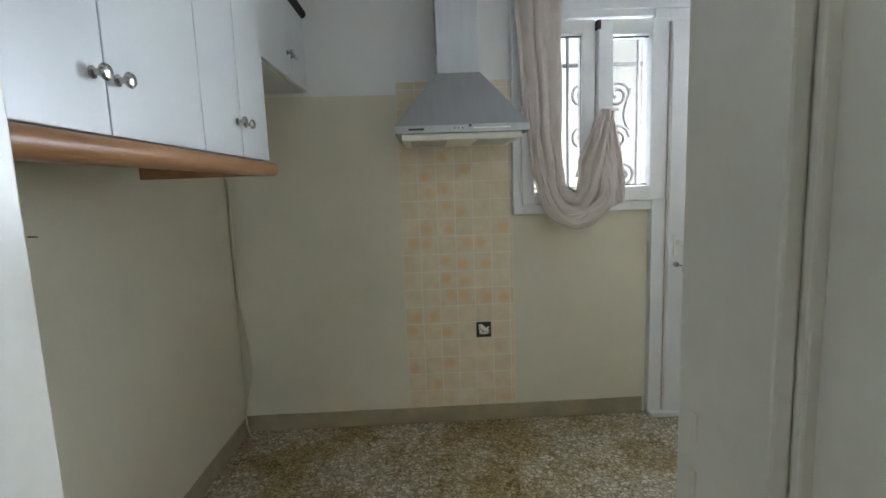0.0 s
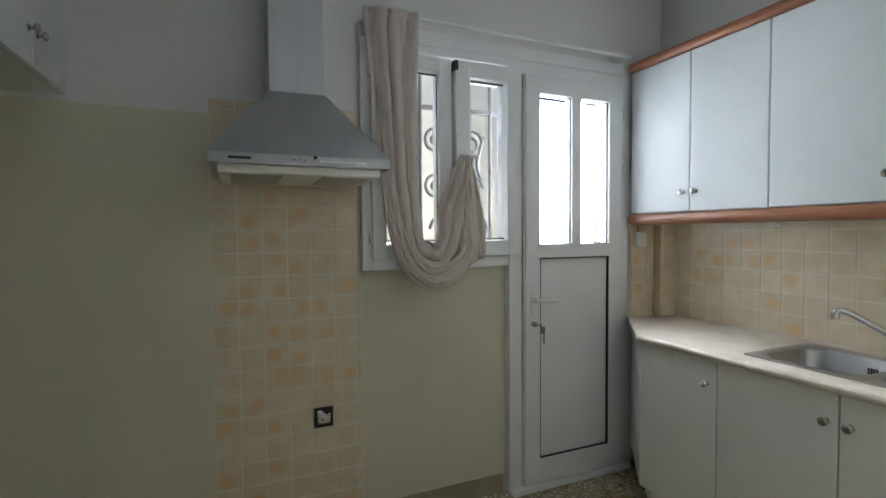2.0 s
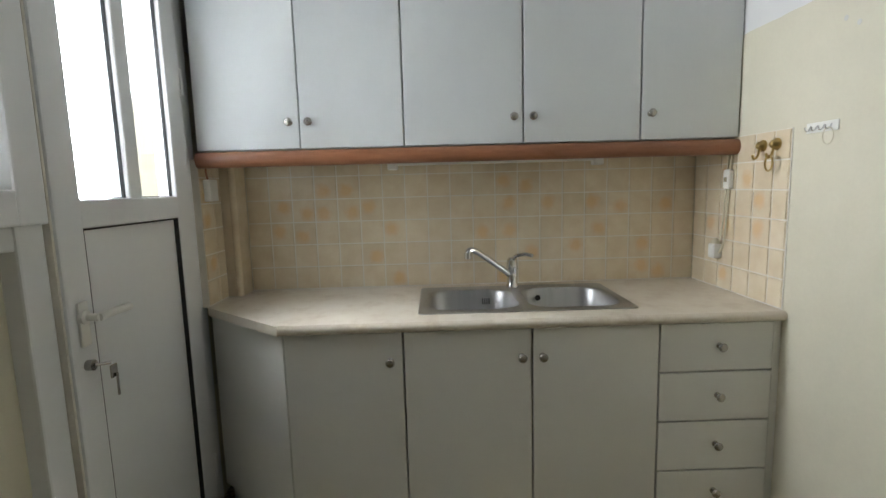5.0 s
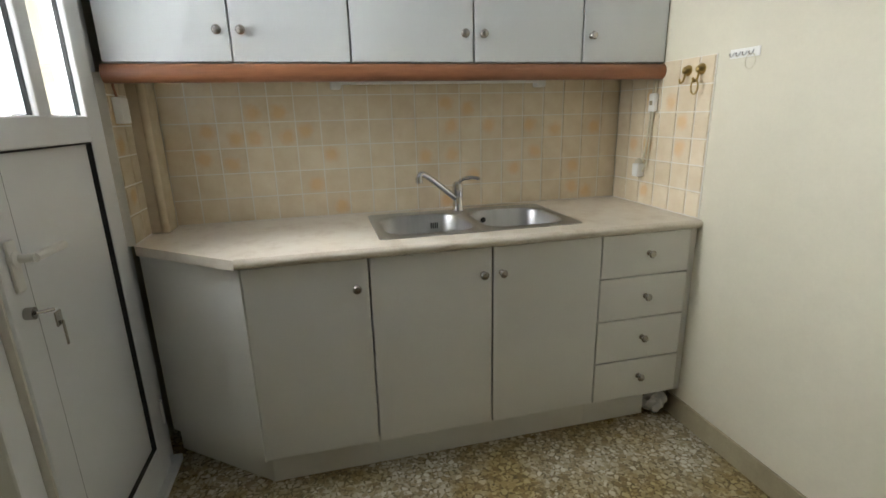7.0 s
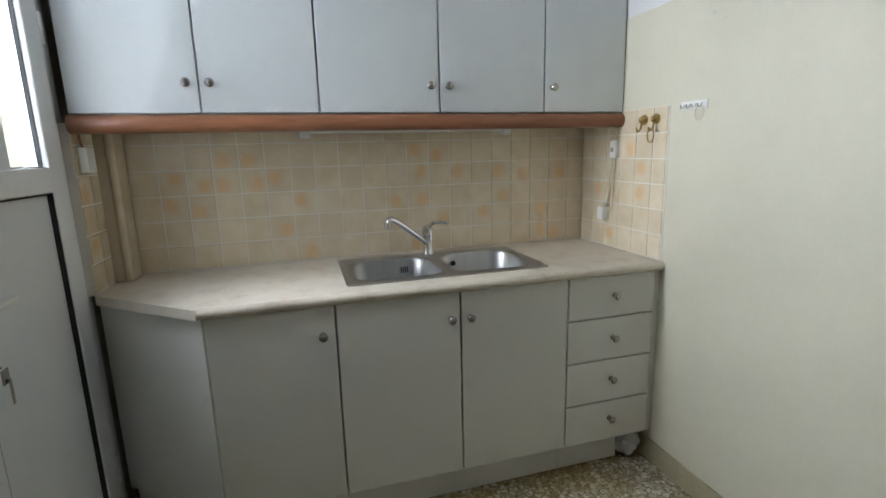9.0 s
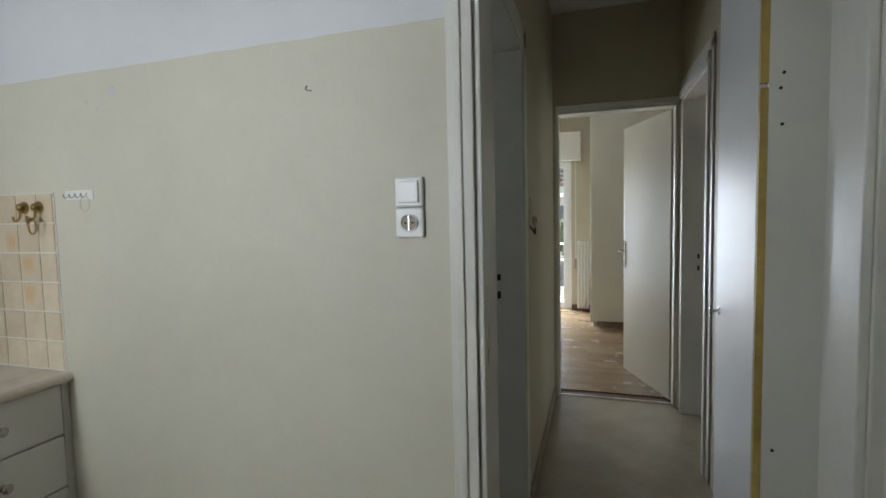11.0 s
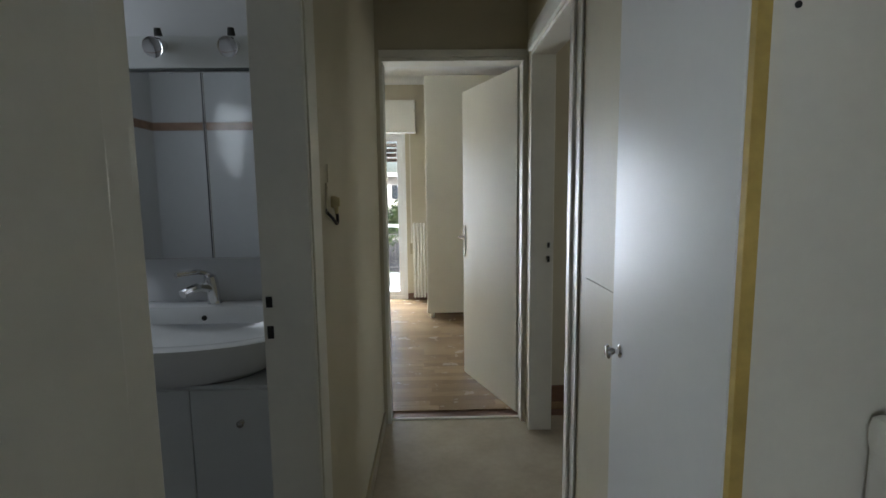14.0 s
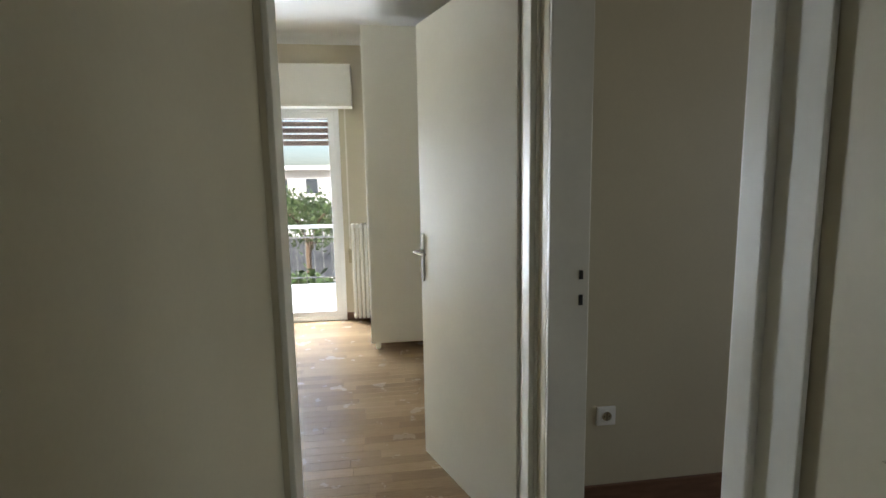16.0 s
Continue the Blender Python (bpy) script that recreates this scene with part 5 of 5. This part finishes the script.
# ---- outdoors ----
bm = bmesh.new()
vs = [bm.verts.new(p) for p in ((-600, -600, -3.4), (600, -600, -3.4), (600, 600, -3.4), (-600, 600, -3.4))]
bm.faces.new(vs)
structure("ground", bm, M_ground, "grey asphalt ground outside", "ground")


def building(name, x0, x1, y, depth, z1, storeys, face, label):
    """A plain block with storeys of real window recesses on the side that faces the flat."""
    root = thing(name, ((x0 + x1) / 2, y, -3.4), label, "building")
    yb = y - face * depth
    part("wall", solid(x0, x1, min(y, yb), max(y, yb), -3.4, z1), M_facade, root)
    part("roof", solid(x0 - 0.3, x1 + 0.3, min(y, yb) - 0.3, max(y, yb) + 0.3, z1, z1 + 0.25), M_concrete, root)
    h = (z1 + 3.4) / storeys
    n = max(2, int((x1 - x0) / 2.6))
    for s in range(storeys):
        for k in range(n):
            x = x0 + (k + 0.5) * (x1 - x0) / n
            z = -3.4 + h * s + 0.9
            w = part("window", solid(x - 0.55, x + 0.55, y - 0.02 if face > 0 else y - 0.03, y + 0.03 if face > 0 else y + 0.02, z, z + 1.4), M_winglass_far, root)
            part("window_surround", solid(x - 0.62, x + 0.62, min(y, y + face * 0.06), max(y, y + face * 0.06), z - 0.1, z - 0.02), M_facade, w)
        part("balcony", solid(x0 + 0.5, x1 - 0.5, min(y, y + face * 0.9), max(y, y + face * 0.9), -3.4 + h * (s + 1) - 0.2, -3.4 + h * (s + 1)), M_concrete, root)
    return root


building("apartment_building", -3.0, 14.0, 10.5, 8, 9.0, 4, -1, "pale apartment building behind the kitchen")
building("apartment_building", -6.0, 22.0, -48.0, 10, 3.2, 2, 1, "pale apartment building across the street")
yard = structure("yard_wall", solid(-1.0, 2.20, 4.3, 4.45, -3.4, 2.6), M_yard, "stained pale wall close outside the window", "wall")


def tree(x, y, z, h, r, seed, label):
    rnd = random.Random(seed)
    root = thing("tree", (x, y, z), label, "tree")
    bm = bmesh.new()
    tube(bm, [(x, y, z), (x + 0.1, y, z + h * 0.35), (x, y + 0.1, z + h * 0.6)], 0.12)
    for k in range(6):
        a = k * 1.1
        tube(bm, [(x, y, z + h * 0.45), (x + 0.4 * r * math.cos(a), y + 0.4 * r * math.sin(a), z + h * 0.7), (x + 0.8 * r * math.cos(a), y + 0.8 * r * math.sin(a), z + h * 0.8)], 0.05, 6)
    part("trunk", bm, M_bark, root)
    verts, faces = [], []
    for c in range(60):
        a, b = rnd.uniform(0, 6.28), rnd.uniform(-1, 1)
        d = r * rnd.uniform(0.35, 1.0)
        c0 = Vector((x + d * math.cos(a) * math.sqrt(1 - b * b), y + d * math.sin(a) * math.sqrt(1 - b * b), z + h * 0.75 + 0.75 * d * b))
        for _ in range(45):
            p = c0 + Vector((rnd.gauss(0, 1), rnd.gauss(0, 1), rnd.gauss(0, 0.8))) * r * 0.16
            s = rnd.uniform(0.06, 0.13)
            u = Vector((rnd.uniform(-1, 1), rnd.uniform(-1, 1), rnd.uniform(-1, 1))).normalized()
            w = u.orthogonal().normalized()
            i = len(verts)
            verts += [p - u * s, p + w * s * 0.5, p + u * s, p - w * s * 0.5]
            faces.append((i, i + 1, i + 2, i + 3))
    me = bpy.data.meshes.new("crown")
    me.from_pydata(verts, [], faces)
    me.materials.append(M_leaf)
    ob = new("crown", me)
    ob.parent = root
    ob.matrix_parent_inverse = parent_inverse(root)
    return root


tree(3.2, -21.0, -3.4, 4.6, 1.6, 2, "green leafy street tree with an uneven crown")
tree(1.2, -26.0, -3.4, 4.8, 1.5, 3, "dark green leafy tree across the street")
tree(1.7, -8.4, -3.4, 3.5, 1.0, 4, "leafy green shrub tree just below the balcony")
tree(6.5, -30.0, -3.4, 4.8, 1.8, 6, "green leafy street tree with an uneven crown")

# ---- tiles, planks ----
def tile_mesh(name, sx, sy, mat):
    """A glazed tile lying in its own x-y plane with softened edges."""
    bm = bmesh.new()
    box(bm, -sx / 2, sx / 2, -sy / 2, sy / 2, -0.001, 0.003)
    top = [e for e in bm.edges if all(v.co.z > 0.002 for v in e.verts)]
    bmesh.ops.bevel(bm, geom=top, offset=0.0028, segments=2, affect="EDGES")
    me = mesh_of(name, bm, mat)
    return me


def lay_tiles(owner, origin, u, v, nu, nv, rnd, share, pitch=0.1, last_u=None, last_v=None):
    """Rows of tiles on the plane through origin with ways u and v; the last row and column may be cut."""
    u, v = Vector(u), Vector(v)
    w = u.cross(v)
    rot = Matrix((u, v, w)).transposed().to_4x4()
    cache = {}
    for i in range(nu):
        for j in range(nv):
            sx = last_u if last_u and i == nu - 1 else pitch
            sy = last_v if last_v and j == nv - 1 else pitch
            fl = rnd.random() < share and sx == pitch and sy == pitch
            key = (sx, sy, fl)
            if key not in cache:
                cache[key] = tile_mesh("tile", sx - 0.0045, sy - 0.0045, M_flower if fl else M_tile)
            ob = new("tile", cache[key])
            c = Vector(origin) + u * (i * pitch + sx / 2) + v * (j * pitch + sy / 2)
            turn = Matrix.Rotation(rnd.choice((0, 1, 2, 3)) * math.pi / 2, 4, "Z") if sx == sy else Matrix.Identity(4)
            ob.parent = owner
            ob.matrix_basis = Matrix.Translation(c) @ rot @ turn
    return owner


rnd = random.Random(11)
tp = structure("tile_panel_cooker", solid(0.078, 0.700, N - 0.003, N - 0.0005, 0.097, 1.937), M_grout, "column of cream tiles with orange flowers behind the hood", "tiles")
lay_tiles(tp, (0.078, N - 0.003, 0.097), (1, 0, 0), (0, 0, 1), 7, 19, rnd, 0.34, 0.1, 0.022, 0.04)
tp = structure("tile_panel_sink", solid(E - 0.003, E - 0.0005, S + 0.002, 2.956, 0.878, 1.45), M_grout, "cream tiles with orange flowers behind the sink", "tiles")
lay_tiles(tp, (E - 0.003, 2.956, 0.882), (0, -1, 0), (0, 0, 1), 20, 6, rnd, 0.27, 0.1, 0.096, 0.065)
tp = structure("tile_panel_side", solid(1.972, E - 0.010, S + 0.0005, S + 0.003, 0.878, 1.482), M_grout, "cream tiles with orange flowers on the side wall", "tiles")
lay_tiles(tp, (E - 0.010, S + 0.003, 0.882), (-1, 0, 0), (0, 0, 1), 6, 6, rnd, 0.27, 0.1, 0.076)
tp = structure("tile_panel_door", solid(2.264, 2.44, 3.018, N - 0.001, 0.878, 1.45), M_grout, "narrow strip of cream tiles beside the balcony door", "tiles")
lay_tiles(tp, (2.264, 3.018, 0.882), (1, 0, 0), (0, 0, 1), 2, 6, rnd, 0.5, 0.1, 0.074, 0.065)
structure("tiled_pipe_casing", cyl(box(bmesh.new(), 2.452, E - 0.004, 2.957, N - 0.003, 0.881, 1.45), (2.456, 2.972, 0.881), (2.456, 2.972, 1.449), 0.015, n=14), M_tile, "cream boxed pipe in the corner", "casing", True)

# bedroom parquet: strips laid across the room
fl_b = structure("floor_bedroom", solid(-2.6, 3.2, BS - 0.02, -1.60, -0.12, 0.004), M_skirt_b, "glossy oak strip parquet in the bedroom", "floor")
PW, PL = 0.07, 0.42
cache = None
rest = bmesh.new()
for r in range(int((-1.63 - BS) / PW)):
    y = BS + 0.003 + r * PW
    off = random.Random(r).uniform(0, PL)
    k = 0
    x = -2.4 + off
    while x < 2.95:
        if -0.15 < x < 1.30 and y > -4.85:
            if cache is None:
                bmx = solid(0.0005, PL - 0.0005, 0.0005, PW - 0.0005, 0, 0.008)
                cache = mesh_of("plank", bmx, M_oak)
            ob = new("plank", cache)
            ob.parent = fl_b
            ob.location = (x, y, 0.0045)
        else:
            box(rest, x + 0.0005, x + PL - 0.0005, y + 0.0005, y + PW - 0.0005, 0.0045, 0.0125)
        x += PL
ob = part("planks", rest, M_oak_rest, fl_b)
tagged(ob, kind="stuff")
